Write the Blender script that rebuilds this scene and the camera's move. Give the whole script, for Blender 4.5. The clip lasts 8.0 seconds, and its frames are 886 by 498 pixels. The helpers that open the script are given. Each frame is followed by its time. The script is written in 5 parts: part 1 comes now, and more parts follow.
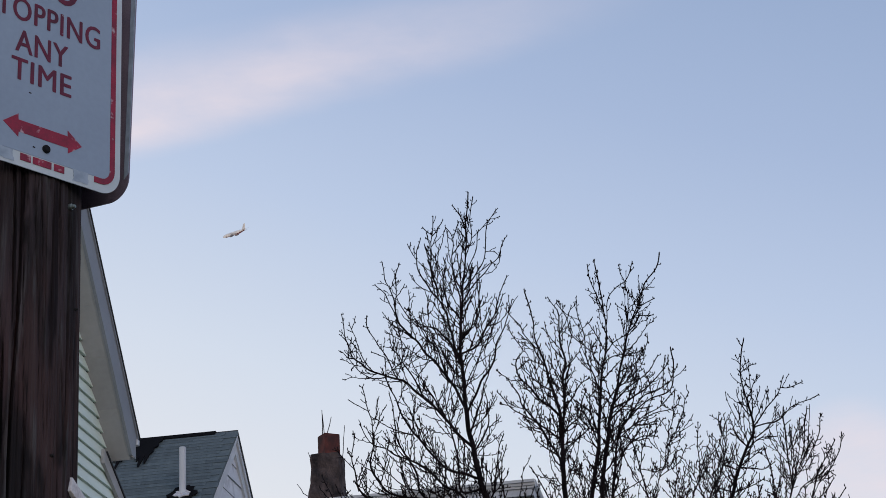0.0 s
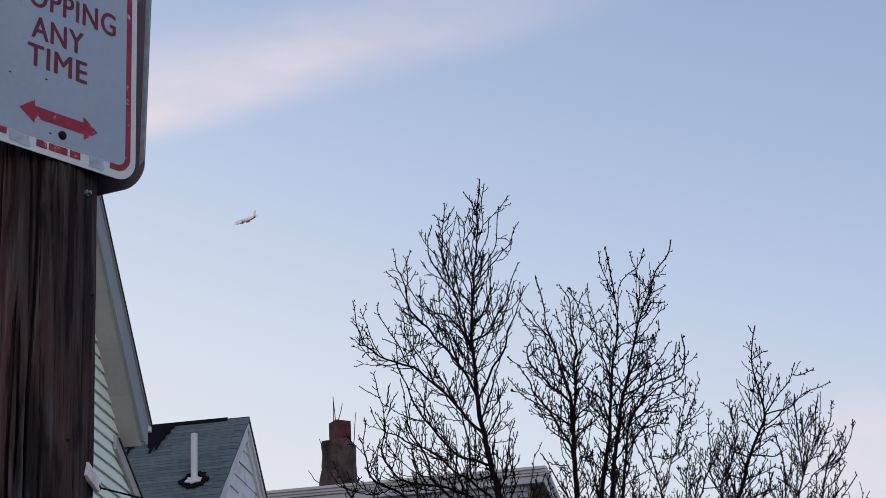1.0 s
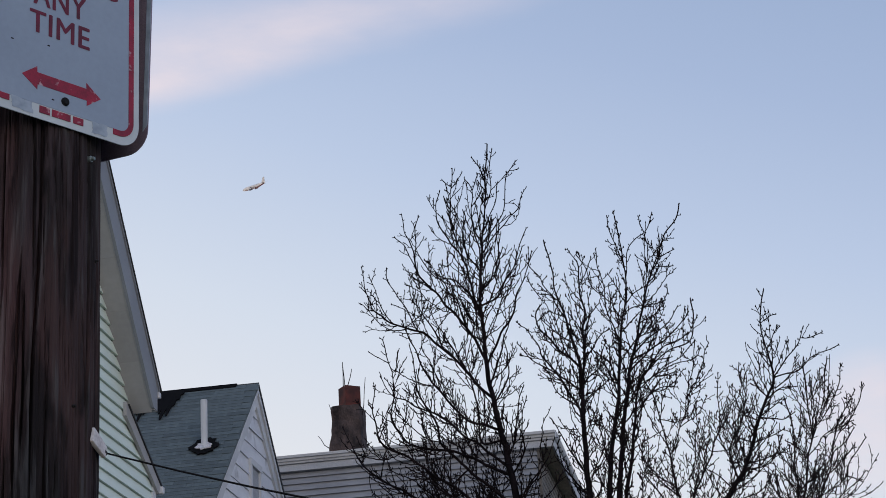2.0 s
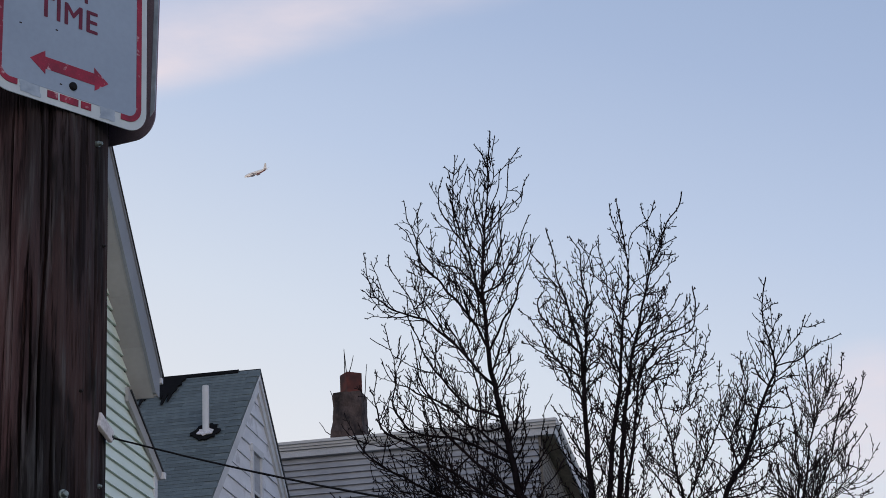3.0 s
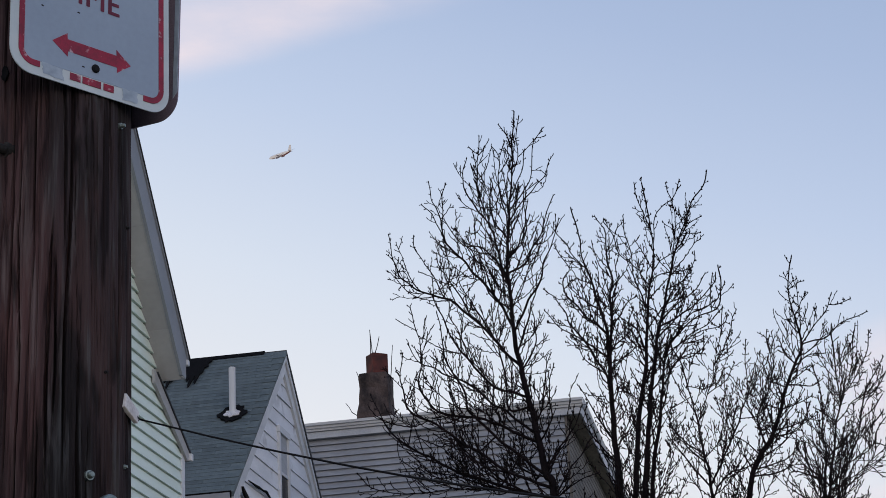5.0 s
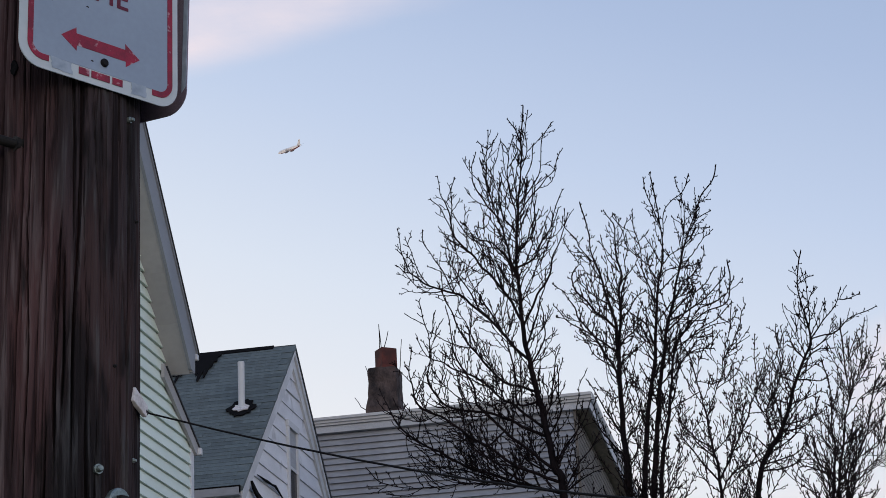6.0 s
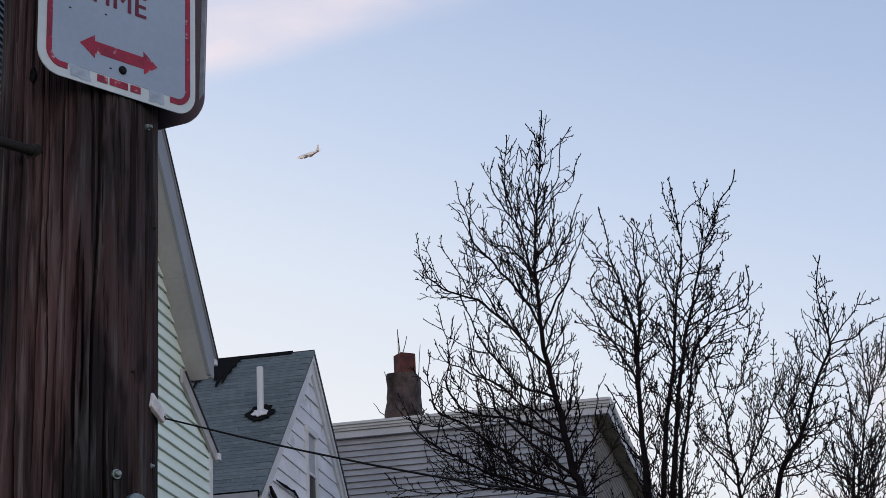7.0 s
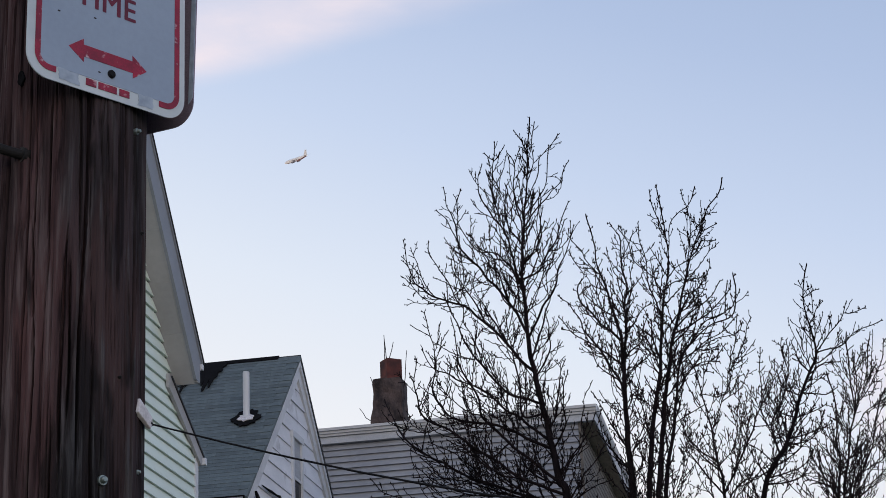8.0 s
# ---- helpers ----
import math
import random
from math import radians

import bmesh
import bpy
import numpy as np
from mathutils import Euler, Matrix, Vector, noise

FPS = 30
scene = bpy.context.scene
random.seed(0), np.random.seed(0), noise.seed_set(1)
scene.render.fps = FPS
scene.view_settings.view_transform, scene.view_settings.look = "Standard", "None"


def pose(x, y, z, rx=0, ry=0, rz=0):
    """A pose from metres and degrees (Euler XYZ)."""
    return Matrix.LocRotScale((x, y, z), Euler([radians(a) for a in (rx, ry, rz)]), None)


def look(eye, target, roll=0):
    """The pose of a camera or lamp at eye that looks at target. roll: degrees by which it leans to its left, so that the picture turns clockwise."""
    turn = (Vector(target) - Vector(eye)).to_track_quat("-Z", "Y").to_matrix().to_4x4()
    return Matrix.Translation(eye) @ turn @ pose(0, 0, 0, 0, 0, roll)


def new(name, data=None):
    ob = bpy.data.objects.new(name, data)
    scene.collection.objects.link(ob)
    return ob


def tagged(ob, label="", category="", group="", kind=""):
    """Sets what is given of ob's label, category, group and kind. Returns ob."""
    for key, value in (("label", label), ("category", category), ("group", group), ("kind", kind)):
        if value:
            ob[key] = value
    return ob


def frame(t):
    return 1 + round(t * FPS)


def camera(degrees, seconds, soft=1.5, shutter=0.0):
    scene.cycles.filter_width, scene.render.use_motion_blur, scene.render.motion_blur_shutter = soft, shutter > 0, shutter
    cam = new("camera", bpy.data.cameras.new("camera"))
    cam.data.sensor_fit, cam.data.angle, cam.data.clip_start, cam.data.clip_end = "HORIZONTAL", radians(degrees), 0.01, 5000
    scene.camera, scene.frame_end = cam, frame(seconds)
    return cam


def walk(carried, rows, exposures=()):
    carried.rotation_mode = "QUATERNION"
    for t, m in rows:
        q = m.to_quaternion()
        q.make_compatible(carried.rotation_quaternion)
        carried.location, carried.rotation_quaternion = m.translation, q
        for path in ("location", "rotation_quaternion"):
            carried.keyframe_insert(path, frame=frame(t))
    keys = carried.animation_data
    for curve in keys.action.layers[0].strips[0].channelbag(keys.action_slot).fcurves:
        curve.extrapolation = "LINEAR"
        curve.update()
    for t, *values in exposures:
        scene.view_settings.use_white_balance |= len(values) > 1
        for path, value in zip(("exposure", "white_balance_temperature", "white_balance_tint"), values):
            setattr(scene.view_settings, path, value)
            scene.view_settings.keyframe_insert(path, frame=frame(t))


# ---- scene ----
cam = camera(26.35, 8.0, soft=0.75)
PATH = [
    (0, (0.0001, 0.0084, 1.6112), (-2.493, 18.358, 9.165), -3.31),
    (0.5, (0.0001, 0.0015, 1.6092), (-2.493, 18.344, 9.181), -3.30),
    (1, (-0.0039, -0.0013, 1.6062), (-2.625, 18.380, 9.040), -3.11),
    (1.5, (-0.0023, -0.0012, 1.6057), (-2.719, 18.444, 8.845), -3.27),
    (2, (0.0036, 0.0002, 1.6039), (-2.749, 18.495, 8.701), -3.34),
    (3.5, (-0.0090, 0.0006, 1.6043), (-2.796, 18.546, 8.554), -2.93),
    (4, (-0.0069, -0.0003, 1.6030), (-2.841, 18.547, 8.530), -3.12),
    (4.5, (-0.0018, 0.0003, 1.6030), (-2.937, 18.553, 8.472), -3.26),
    (5, (-0.0020, -0.0004, 1.6015), (-3.069, 18.559, 8.393), -3.16),
    (6.5, (0.0000, -0.0000, 1.6000), (-3.237, 18.549, 8.342), -3.00),
    (7, (0.0045, -0.0104, 1.5984), (-3.352, 18.495, 8.402), -2.85),
    (7.5, (0.0002, -0.0053, 1.6011), (-3.404, 18.485, 8.421), -2.65),
    (8, (-0.0007, -0.0015, 1.6037), (-3.215, 18.510, 8.459), -2.63),
]
walk(cam, [(t, look(eye, target, roll)) for t, eye, target, roll in PATH],
     exposures=[(0, 0.0, 6500, 10), (2, 0.0, 6520, 10), (4.5, 0.05, 6560, 10), (6.5, 0.13, 6610, 10), (8, 0.18, 6660, 10)])

# ---- light: a clear sky just after sundown, the afterglow low behind the camera ----
GLOW = Vector((0.60, -0.78, 0.17)).normalized()
world = bpy.data.worlds.new("dusk_sky")
scene.world = world
world.use_nodes = True
wn, wl = world.node_tree.nodes, world.node_tree.links
wn.clear()


def wnode(kind, **values):
    n = wn.new(kind)
    for key, value in values.items():
        n.inputs[key].default_value = value
    return n


def wmath(op, a, b=None, c=None, clamp=False):
    n = wn.new("ShaderNodeMath")
    n.operation, n.use_clamp = op, clamp
    for i, v in enumerate((a, b, c)):
        if v is None:
            continue
        if isinstance(v, (int, float)):
            n.inputs[i].default_value = v
        else:
            wl.new(v, n.inputs[i])
    return n.outputs[0]


def wdot(vec):
    n = wn.new("ShaderNodeVectorMath")
    n.operation = "DOT_PRODUCT"
    wl.new(wcoord.outputs["Generated"], n.inputs[0])
    n.inputs[1].default_value = vec
    return n.outputs["Value"]


def wmix(fac, a, b):
    n = wn.new("ShaderNodeMix")
    n.data_type = "RGBA"
    for socket, v in ((n.inputs[0], fac), (n.inputs[6], a), (n.inputs[7], b)):
        if isinstance(v, (int, float)):
            socket.default_value = v
        elif isinstance(v, tuple):
            socket.default_value = (*v, 1)
        else:
            wl.new(v, socket)
    return n.outputs[2]


def wsmooth(v, lo, hi):
    n = wn.new("ShaderNodeMapRange")
    n.interpolation_type = "SMOOTHSTEP"
    wl.new(v, n.inputs[0])
    n.inputs[1].default_value, n.inputs[2].default_value = lo, hi
    return n.outputs[0]


wcoord = wn.new("ShaderNodeTexCoord")
sky = wn.new("ShaderNodeTexSky")
sky.sky_type, sky.sun_disc = "NISHITA", False
sky.sun_elevation, sky.sun_rotation = radians(4), radians(142)
sky.air_density, sky.dust_density = 1.0, 1.5
sky_level = wn.new("ShaderNodeVectorMath")
sky_level.operation = "SCALE"
wl.new(sky.outputs[0], sky_level.inputs[0])
sky_level.inputs[3].default_value = 0.12
# height of the view ray above the horizon: whitish low down, clearer blue higher up
ramp = wn.new("ShaderNodeValToRGB")
wl.new(wdot((0.30, 0, 1)), ramp.inputs[0])
stops = [(0.0, (0.92, 0.84, 0.83)), (0.168, (0.88, 0.89, 0.94)), (0.258, (0.74, 0.81, 0.94)), (0.348, (0.56, 0.665, 0.88)), (0.428, (0.435, 0.545, 0.785)), (0.508, (0.355, 0.465, 0.70)), (1.0, (0.16, 0.26, 0.52))]
while len(ramp.color_ramp.elements) < len(stops):
    ramp.color_ramp.elements.new(0.5)
for e, (p, c) in zip(ramp.color_ramp.elements, stops):
    e.position, e.color = p, (*c, 1)
base_sky = wmix(0.85, sky_level.outputs[0], ramp.outputs[0])
# thin drawn-out cloud streaks, faintly pink
along, across = Vector((-0.2567, 0.8594, 0.4422)), Vector((-0.0469, 0.8722, 0.4869))
normal = along.cross(across).normalized()
stretch = wn.new("ShaderNodeMapping")
wl.new(wcoord.outputs["Generated"], stretch.inputs[0])
stretch.inputs["Scale"].default_value = (5, 5, 16)
stretch.inputs["Rotation"].default_value = (0, radians(20), 0)
wisps = wnode("ShaderNodeTexNoise", Scale=1.6, Detail=4.0, Roughness=0.5)
wl.new(stretch.outputs[0], wisps.inputs["Vector"])
off = wmath("ADD", wdot(normal), wmath("MULTIPLY", wmath("SUBTRACT", wisps.outputs[0], 0.5), 0.03))
band = wmath("MULTIPLY", wsmooth(off, -0.045, -0.004), wsmooth(off, 0.020, -0.006))
band = wmath("MULTIPLY", band, wsmooth(wdot((1, 0, 0)), 0.05, -0.30))
streaks = wnode("ShaderNodeTexNoise", Scale=4.5, Detail=5.0, Roughness=0.6)
wl.new(stretch.outputs[0], streaks.inputs["Vector"])
band = wmath("MULTIPLY", band, wmath("MULTIPLY_ADD", streaks.outputs[0], 1.1, 0.45))
# a small lit cloud low down beyond the trees
puff = wmath("MULTIPLY", wsmooth(wdot((0.0755, 0.9655, 0.2490)), 0.9990, 0.9999), wmath("MULTIPLY_ADD", streaks.outputs[0], 0.8, 0.1))
low = wmath("MULTIPLY", wsmooth(wisps.outputs[0], 0.5, 0.75), wsmooth(wdot((0, 0, 1)), 0.32, 0.2))
cloudy = wmath("ADD", wmath("MULTIPLY", band, 0.66), wmath("MAXIMUM", wmath("MULTIPLY", low, 0.5), puff), clamp=True)
final = wmix(cloudy, base_sky, (0.84, 0.74, 0.785))
back = wnode("ShaderNodeBackground", Strength=1.0)
wl.new(final, back.inputs[0])
wl.new(back.outputs[0], wn.new("ShaderNodeOutputWorld").inputs[0])

sun_data = bpy.data.lights.new("afterglow", "SUN")
sun_data.energy, sun_data.angle, sun_data.color = 0.76, radians(35), (1.0, 0.92, 0.86)
sun = new("afterglow", sun_data)
sun.matrix_world = look(GLOW * 50, (0, 0, 0))


# ---- materials ----
def material(name, color, dark, scale=(4, 4, 4), rough=0.7, metal=0.0, fine=40.0, bump=0.2, depth=0.004, spread=(0.35, 0.65), random_tint=0.0, stain=None, detail=6.0, grain_amount=0.45, shine=0.5, warp=0.0):
    """Two colours mixed by a broad noise and broken up by a fine one; stain: (colour, scale, low, high) adds a third."""
    m = bpy.data.materials.new(name)
    m.use_nodes = True
    nodes, links = m.node_tree.nodes, m.node_tree.links
    b = nodes["Principled BSDF"]
    b.inputs["Metallic"].default_value = metal
    b.inputs["Specular IOR Level"].default_value = shine
    co = nodes.new("ShaderNodeTexCoord")
    mp = nodes.new("ShaderNodeMapping")
    links.new(co.outputs["Object"], mp.inputs[0])
    mp.inputs["Scale"].default_value = scale
    broad = nodes.new("ShaderNodeTexNoise")
    broad.inputs["Scale"].default_value, broad.inputs["Detail"].default_value = 1.0, detail
    links.new(mp.outputs[0], broad.inputs["Vector"])
    broad.inputs["Distortion"].default_value = warp
    small = nodes.new("ShaderNodeTexNoise")
    small.inputs["Scale"].default_value, small.inputs["Detail"].default_value = fine, 3.0
    links.new(mp.outputs[0], small.inputs["Vector"])
    rng = nodes.new("ShaderNodeMapRange")
    links.new(broad.outputs[0], rng.inputs[0])
    rng.inputs[1].default_value, rng.inputs[2].default_value = spread
    mix = nodes.new("ShaderNodeMix")
    mix.data_type = "RGBA"
    links.new(rng.outputs[0], mix.inputs[0])
    mix.inputs[6].default_value, mix.inputs[7].default_value = (*dark, 1), (*color, 1)
    out = mix.outputs[2]
    grain = nodes.new("ShaderNodeMix")
    grain.data_type, grain.blend_type = "RGBA", "OVERLAY"
    grain.inputs[0].default_value = grain_amount
    links.new(out, grain.inputs[6])
    links.new(small.outputs[0], grain.inputs[7])
    out = grain.outputs[2]
    if stain:
        tone, size, lo, hi = stain
        spot = nodes.new("ShaderNodeTexNoise")
        spot.inputs["Scale"].default_value, spot.inputs["Detail"].default_value = size, 5.0
        links.new(co.outputs["Object"], spot.inputs["Vector"])
        r2 = nodes.new("ShaderNodeMapRange")
        links.new(spot.outputs[0], r2.inputs[0])
        r2.inputs[1].default_value, r2.inputs[2].default_value = lo, hi
        m2 = nodes.new("ShaderNodeMix")
        m2.data_type = "RGBA"
        links.new(r2.outputs[0], m2.inputs[0])
        links.new(out, m2.inputs[6])
        m2.inputs[7].default_value = (*tone, 1)
        out = m2.outputs[2]
    if random_tint:
        info = nodes.new("ShaderNodeObjectInfo")
        r3 = nodes.new("ShaderNodeMapRange")
        links.new(info.outputs["Random"], r3.inputs[0])
        r3.inputs[3].default_value, r3.inputs[4].default_value = 1 - random_tint, 1 + random_tint
        sc = nodes.new("ShaderNodeVectorMath")
        sc.operation = "SCALE"
        links.new(out, sc.inputs[0])
        links.new(r3.outputs[0], sc.inputs[3])
        out = sc.outputs[0]
    links.new(out, b.inputs["Base Color"])
    rr = nodes.new("ShaderNodeMapRange")
    links.new(small.outputs[0], rr.inputs[0])
    rr.inputs[3].default_value, rr.inputs[4].default_value = max(0.0, rough - 0.1), min(1.0, rough + 0.1)
    links.new(rr.outputs[0], b.inputs["Roughness"])
    bp = nodes.new("ShaderNodeBump")
    bp.inputs["Strength"].default_value, bp.inputs["Distance"].default_value = bump, depth
    links.new(small.outputs[0], bp.inputs["Height"])
    links.new(bp.outputs[0], b.inputs["Normal"])
    return m




def pole_wood():
    """Old creosoted wood: blotchy brown plates, pale worn fibres, black pits, and one side darker, towards greenish
    charcoal.
    """
    m = bpy.data.materials.new("weathered_pole_wood")
    m.use_nodes = True
    nodes, links = m.node_tree.nodes, m.node_tree.links
    b = nodes["Principled BSDF"]
    b.inputs["Specular IOR Level"].default_value = 0.25
    co = nodes.new("ShaderNodeTexCoord")

    def grain(scale, detail, warp=0.0, shift=0.0):
        mp = nodes.new("ShaderNodeMapping")
        mp.inputs["Scale"].default_value, mp.inputs["Location"].default_value = scale, (shift, shift, shift)
        links.new(co.outputs["Object"], mp.inputs[0])
        n = nodes.new("ShaderNodeTexNoise")
        n.inputs["Scale"].default_value, n.inputs["Detail"].default_value, n.inputs["Distortion"].default_value = 1.0, detail, warp
        links.new(mp.outputs[0], n.inputs["Vector"])
        return n.outputs[0]

    def ramped(v, lo, hi, top=1.0):
        n = nodes.new("ShaderNodeMapRange")
        n.interpolation_type = "SMOOTHSTEP"
        links.new(v, n.inputs[0])
        n.inputs[1].default_value, n.inputs[2].default_value, n.inputs[4].default_value = lo, hi, top
        return n.outputs[0]

    def layer(fac, under, over, blend="MIX"):
        n = nodes.new("ShaderNodeMix")
        n.data_type, n.blend_type = "RGBA", blend
        links.new(fac, n.inputs[0])
        for socket, v in ((n.inputs[6], under), (n.inputs[7], over)):
            if isinstance(v, tuple):
                socket.default_value = (*v, 1)
            else:
                links.new(v, socket)
        return n.outputs[2]

    plates, fibres, pits = grain((17, 17, 1.7), 3.0, 0.6), grain((70, 70, 5.0), 4.0, 0.4, 3.1), grain((30, 30, 6.5), 3.0, 0.3, 7.7)
    out = layer(ramped(plates, 0.34, 0.66), (0.014, 0.0090, 0.0100), (0.077, 0.043, 0.045))
    out = layer(ramped(grain((9, 9, 2.6), 3.0, 0.5, 5.3), 0.50, 0.72, 0.75), out, (0.108, 0.050, 0.048))
    out = layer(ramped(fibres, 0.52, 0.72, 0.6), out, (0.148, 0.117, 0.117))
    out = layer(ramped(fibres, 0.47, 0.33, 0.9), out, (0.012, 0.0045, 0.0055))
    out = layer(ramped(pits, 0.60, 0.74, 0.8), out, (0.006, 0.0045, 0.005))
    # the +x side is multiplied darker, with an edge broken by noise
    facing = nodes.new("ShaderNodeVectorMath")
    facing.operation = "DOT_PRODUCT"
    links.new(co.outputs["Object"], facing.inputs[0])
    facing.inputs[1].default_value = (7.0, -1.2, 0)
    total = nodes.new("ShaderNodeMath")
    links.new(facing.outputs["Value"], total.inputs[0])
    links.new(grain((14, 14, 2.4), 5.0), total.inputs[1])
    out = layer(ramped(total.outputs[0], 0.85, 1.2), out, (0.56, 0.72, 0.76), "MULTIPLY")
    links.new(out, b.inputs["Base Color"])
    bp = nodes.new("ShaderNodeBump")
    bp.inputs["Strength"].default_value, bp.inputs["Distance"].default_value = 0.9, 0.004
    links.new(fibres, bp.inputs["Height"])
    links.new(bp.outputs[0], b.inputs["Normal"])
    b.inputs["Roughness"].default_value = 0.9
    return m


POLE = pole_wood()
SIGN_WHITE = material("aged_reflective_sheeting", (0.295, 0.365, 0.465), (0.26, 0.325, 0.42), (5, 5, 5), 0.5, fine=20, bump=0.03, depth=0.0005, grain_amount=0.08)
SIGN_EDGE = material("sign_margin_white", (0.54, 0.60, 0.63), (0.46, 0.52, 0.55), (8, 8, 8), 0.45, fine=10, bump=0.03, depth=0.0005, grain_amount=0.08)
SIGN_RED = material("worn_red_ink", (0.33, 0.010, 0.040), (0.18, 0.007, 0.027), (34, 34, 34), 0.55, fine=14, bump=0.05, depth=0.0005, stain=((0.50, 0.36, 0.40), 60.0, 0.59, 0.68))
SIGN_TEXT = material("red_ink_lettering", (0.150, 0.003, 0.026), (0.080, 0.003, 0.017), (30, 30, 30), 0.5, fine=14, bump=0.05, depth=0.0005, stain=((0.55, 0.5, 0.52), 90.0, 0.70, 0.76))
ALUMINIUM = material("dull_aluminium", (0.33, 0.27, 0.33), (0.21, 0.17, 0.22), (12, 12, 12), 0.6, 0.4, fine=30, bump=0.1, depth=0.001)
SCUFF = material("bare_scuffed_sheeting", (0.36, 0.425, 0.50), (0.30, 0.365, 0.45), (40, 40, 40), 0.45, fine=1, bump=0.1, depth=0.0005)
STEEL = material("galvanised_steel", (0.32, 0.37, 0.36), (0.16, 0.20, 0.19), (60, 60, 60), 0.45, 0.7, fine=5, bump=0.2, depth=0.001)
DARK_STEEL = material("rusted_dark_steel", (0.008, 0.0065, 0.0065), (0.004, 0.0035, 0.0035), (40, 40, 40), 0.8, 0.0, fine=6, bump=0.4, depth=0.002)
PLASTIC = material("weathered_white_plastic", (0.68, 0.66, 0.66), (0.45, 0.42, 0.42), (50, 50, 50), 0.55, fine=5, bump=0.2, depth=0.002)
RUBBER = material("black_cable_sheath", (0.010, 0.010, 0.012), (0.006, 0.006, 0.007), (40, 40, 40), 0.8, shine=0.2)
PIPE = material("white_pvc", (0.60, 0.62, 0.65), (0.52, 0.54, 0.57), (4, 4, 1), 0.5, fine=6, bump=0.02, grain_amount=0.1)
CORNICE = material("pale_grey_cornice_paint", (0.48, 0.505, 0.555), (0.40, 0.425, 0.47), (2, 2, 2), 0.6, fine=20, bump=0.1, depth=0.002, grain_amount=0.2)
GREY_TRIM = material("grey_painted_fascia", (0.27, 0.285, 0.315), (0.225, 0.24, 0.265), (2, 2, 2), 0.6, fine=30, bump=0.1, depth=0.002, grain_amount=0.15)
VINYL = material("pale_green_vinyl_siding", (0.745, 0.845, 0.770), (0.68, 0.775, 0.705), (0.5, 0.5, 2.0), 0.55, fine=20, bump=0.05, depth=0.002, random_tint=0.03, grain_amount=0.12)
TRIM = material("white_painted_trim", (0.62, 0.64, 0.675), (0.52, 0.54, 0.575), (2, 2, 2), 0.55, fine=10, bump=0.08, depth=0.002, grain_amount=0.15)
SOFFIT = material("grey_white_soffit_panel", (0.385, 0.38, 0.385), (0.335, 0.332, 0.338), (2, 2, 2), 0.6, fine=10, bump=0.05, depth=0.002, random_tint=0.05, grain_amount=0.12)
SHUTTER = material("dark_blue_grey_shutter_paint", (0.10, 0.135, 0.175), (0.075, 0.105, 0.14), (3, 3, 3), 0.6, fine=20, bump=0.1, depth=0.002, random_tint=0.06)
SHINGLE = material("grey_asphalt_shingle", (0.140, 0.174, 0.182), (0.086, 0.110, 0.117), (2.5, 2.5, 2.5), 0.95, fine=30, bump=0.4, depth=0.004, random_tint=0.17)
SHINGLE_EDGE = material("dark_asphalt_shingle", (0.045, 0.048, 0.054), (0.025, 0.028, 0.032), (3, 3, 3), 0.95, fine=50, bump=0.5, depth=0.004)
TAR = material("black_roof_tar", (0.0065, 0.006, 0.007), (0.004, 0.004, 0.0045), (8, 8, 8), 0.95, fine=6, bump=0.6, depth=0.01, shine=0.1)
BOARD = material("peeling_pale_grey_clapboard", (0.75, 0.77, 0.82), (0.64, 0.66, 0.71), (1.5, 1.2, 4), 0.7, fine=16, bump=0.3, depth=0.004, random_tint=0.05, stain=((0.30, 0.30, 0.32), 3.0, 0.62, 0.8), grain_amount=0.2)
GREY_BOARD = material("grey_painted_clapboard", (0.30, 0.315, 0.35), (0.24, 0.255, 0.29), (0.8, 1, 3), 0.7, fine=12, bump=0.2, depth=0.004, random_tint=0.05, grain_amount=0.2)
DARK_SOFFIT = material("dark_stained_soffit", (0.52, 0.46, 0.41), (0.40, 0.355, 0.32), (3, 1, 3), 0.9, fine=8, bump=0.2, depth=0.004)
# brown side-wall boards, with the shade on that wall put into the colour
BROWN_BOARD = material("shaded_brown_clapboard", (0.135, 0.122, 0.110), (0.090, 0.082, 0.074), (0.8, 1, 3), 0.8, fine=12, bump=0.2, depth=0.004, random_tint=0.08)
GLASS_DARK = material("window_glass", (0.018, 0.02, 0.025), (0.010, 0.011, 0.014), (2, 2, 2), 0.15, fine=3, bump=0.02, depth=0.001, shine=0.12)
BLIND = material("drawn_grey_blind", (0.40, 0.42, 0.46), (0.33, 0.35, 0.38), (2, 2, 20), 0.8)
RENDER_GREY = material("stained_chimney_render", (0.092, 0.066, 0.062), (0.016, 0.012, 0.013), (5.5, 5.5, 3.8), 0.95, fine=8, bump=0.8, depth=0.015)
CLAY = material("rust_red_clay_flue", (0.125, 0.028, 0.021), (0.045, 0.014, 0.013), (6, 6, 6), 0.85, fine=10, bump=0.4, depth=0.006)
BARK = material("dark_bark", (0.015, 0.0105, 0.0125), (0.006, 0.0048, 0.0056), (8, 8, 2), 0.95, fine=7, bump=0.7, depth=0.006, shine=0.1)
TWIG = material("dark_twig_bark", (0.016, 0.011, 0.012), (0.007, 0.0055, 0.006), (6, 6, 6), 0.95, fine=7, bump=0.1, shine=0.1)
GRASS = material("dry_grass_and_soil", (0.085, 0.090, 0.045), (0.055, 0.050, 0.035), (0.7, 0.7, 0.7), 0.95, fine=30, bump=0.6, depth=0.02)
AIR_WHITE = material("white_aircraft_paint", (0.80, 0.78, 0.76), (0.74, 0.72, 0.70), (0.1, 0.1, 0.1), 0.35, fine=3, bump=0.0)
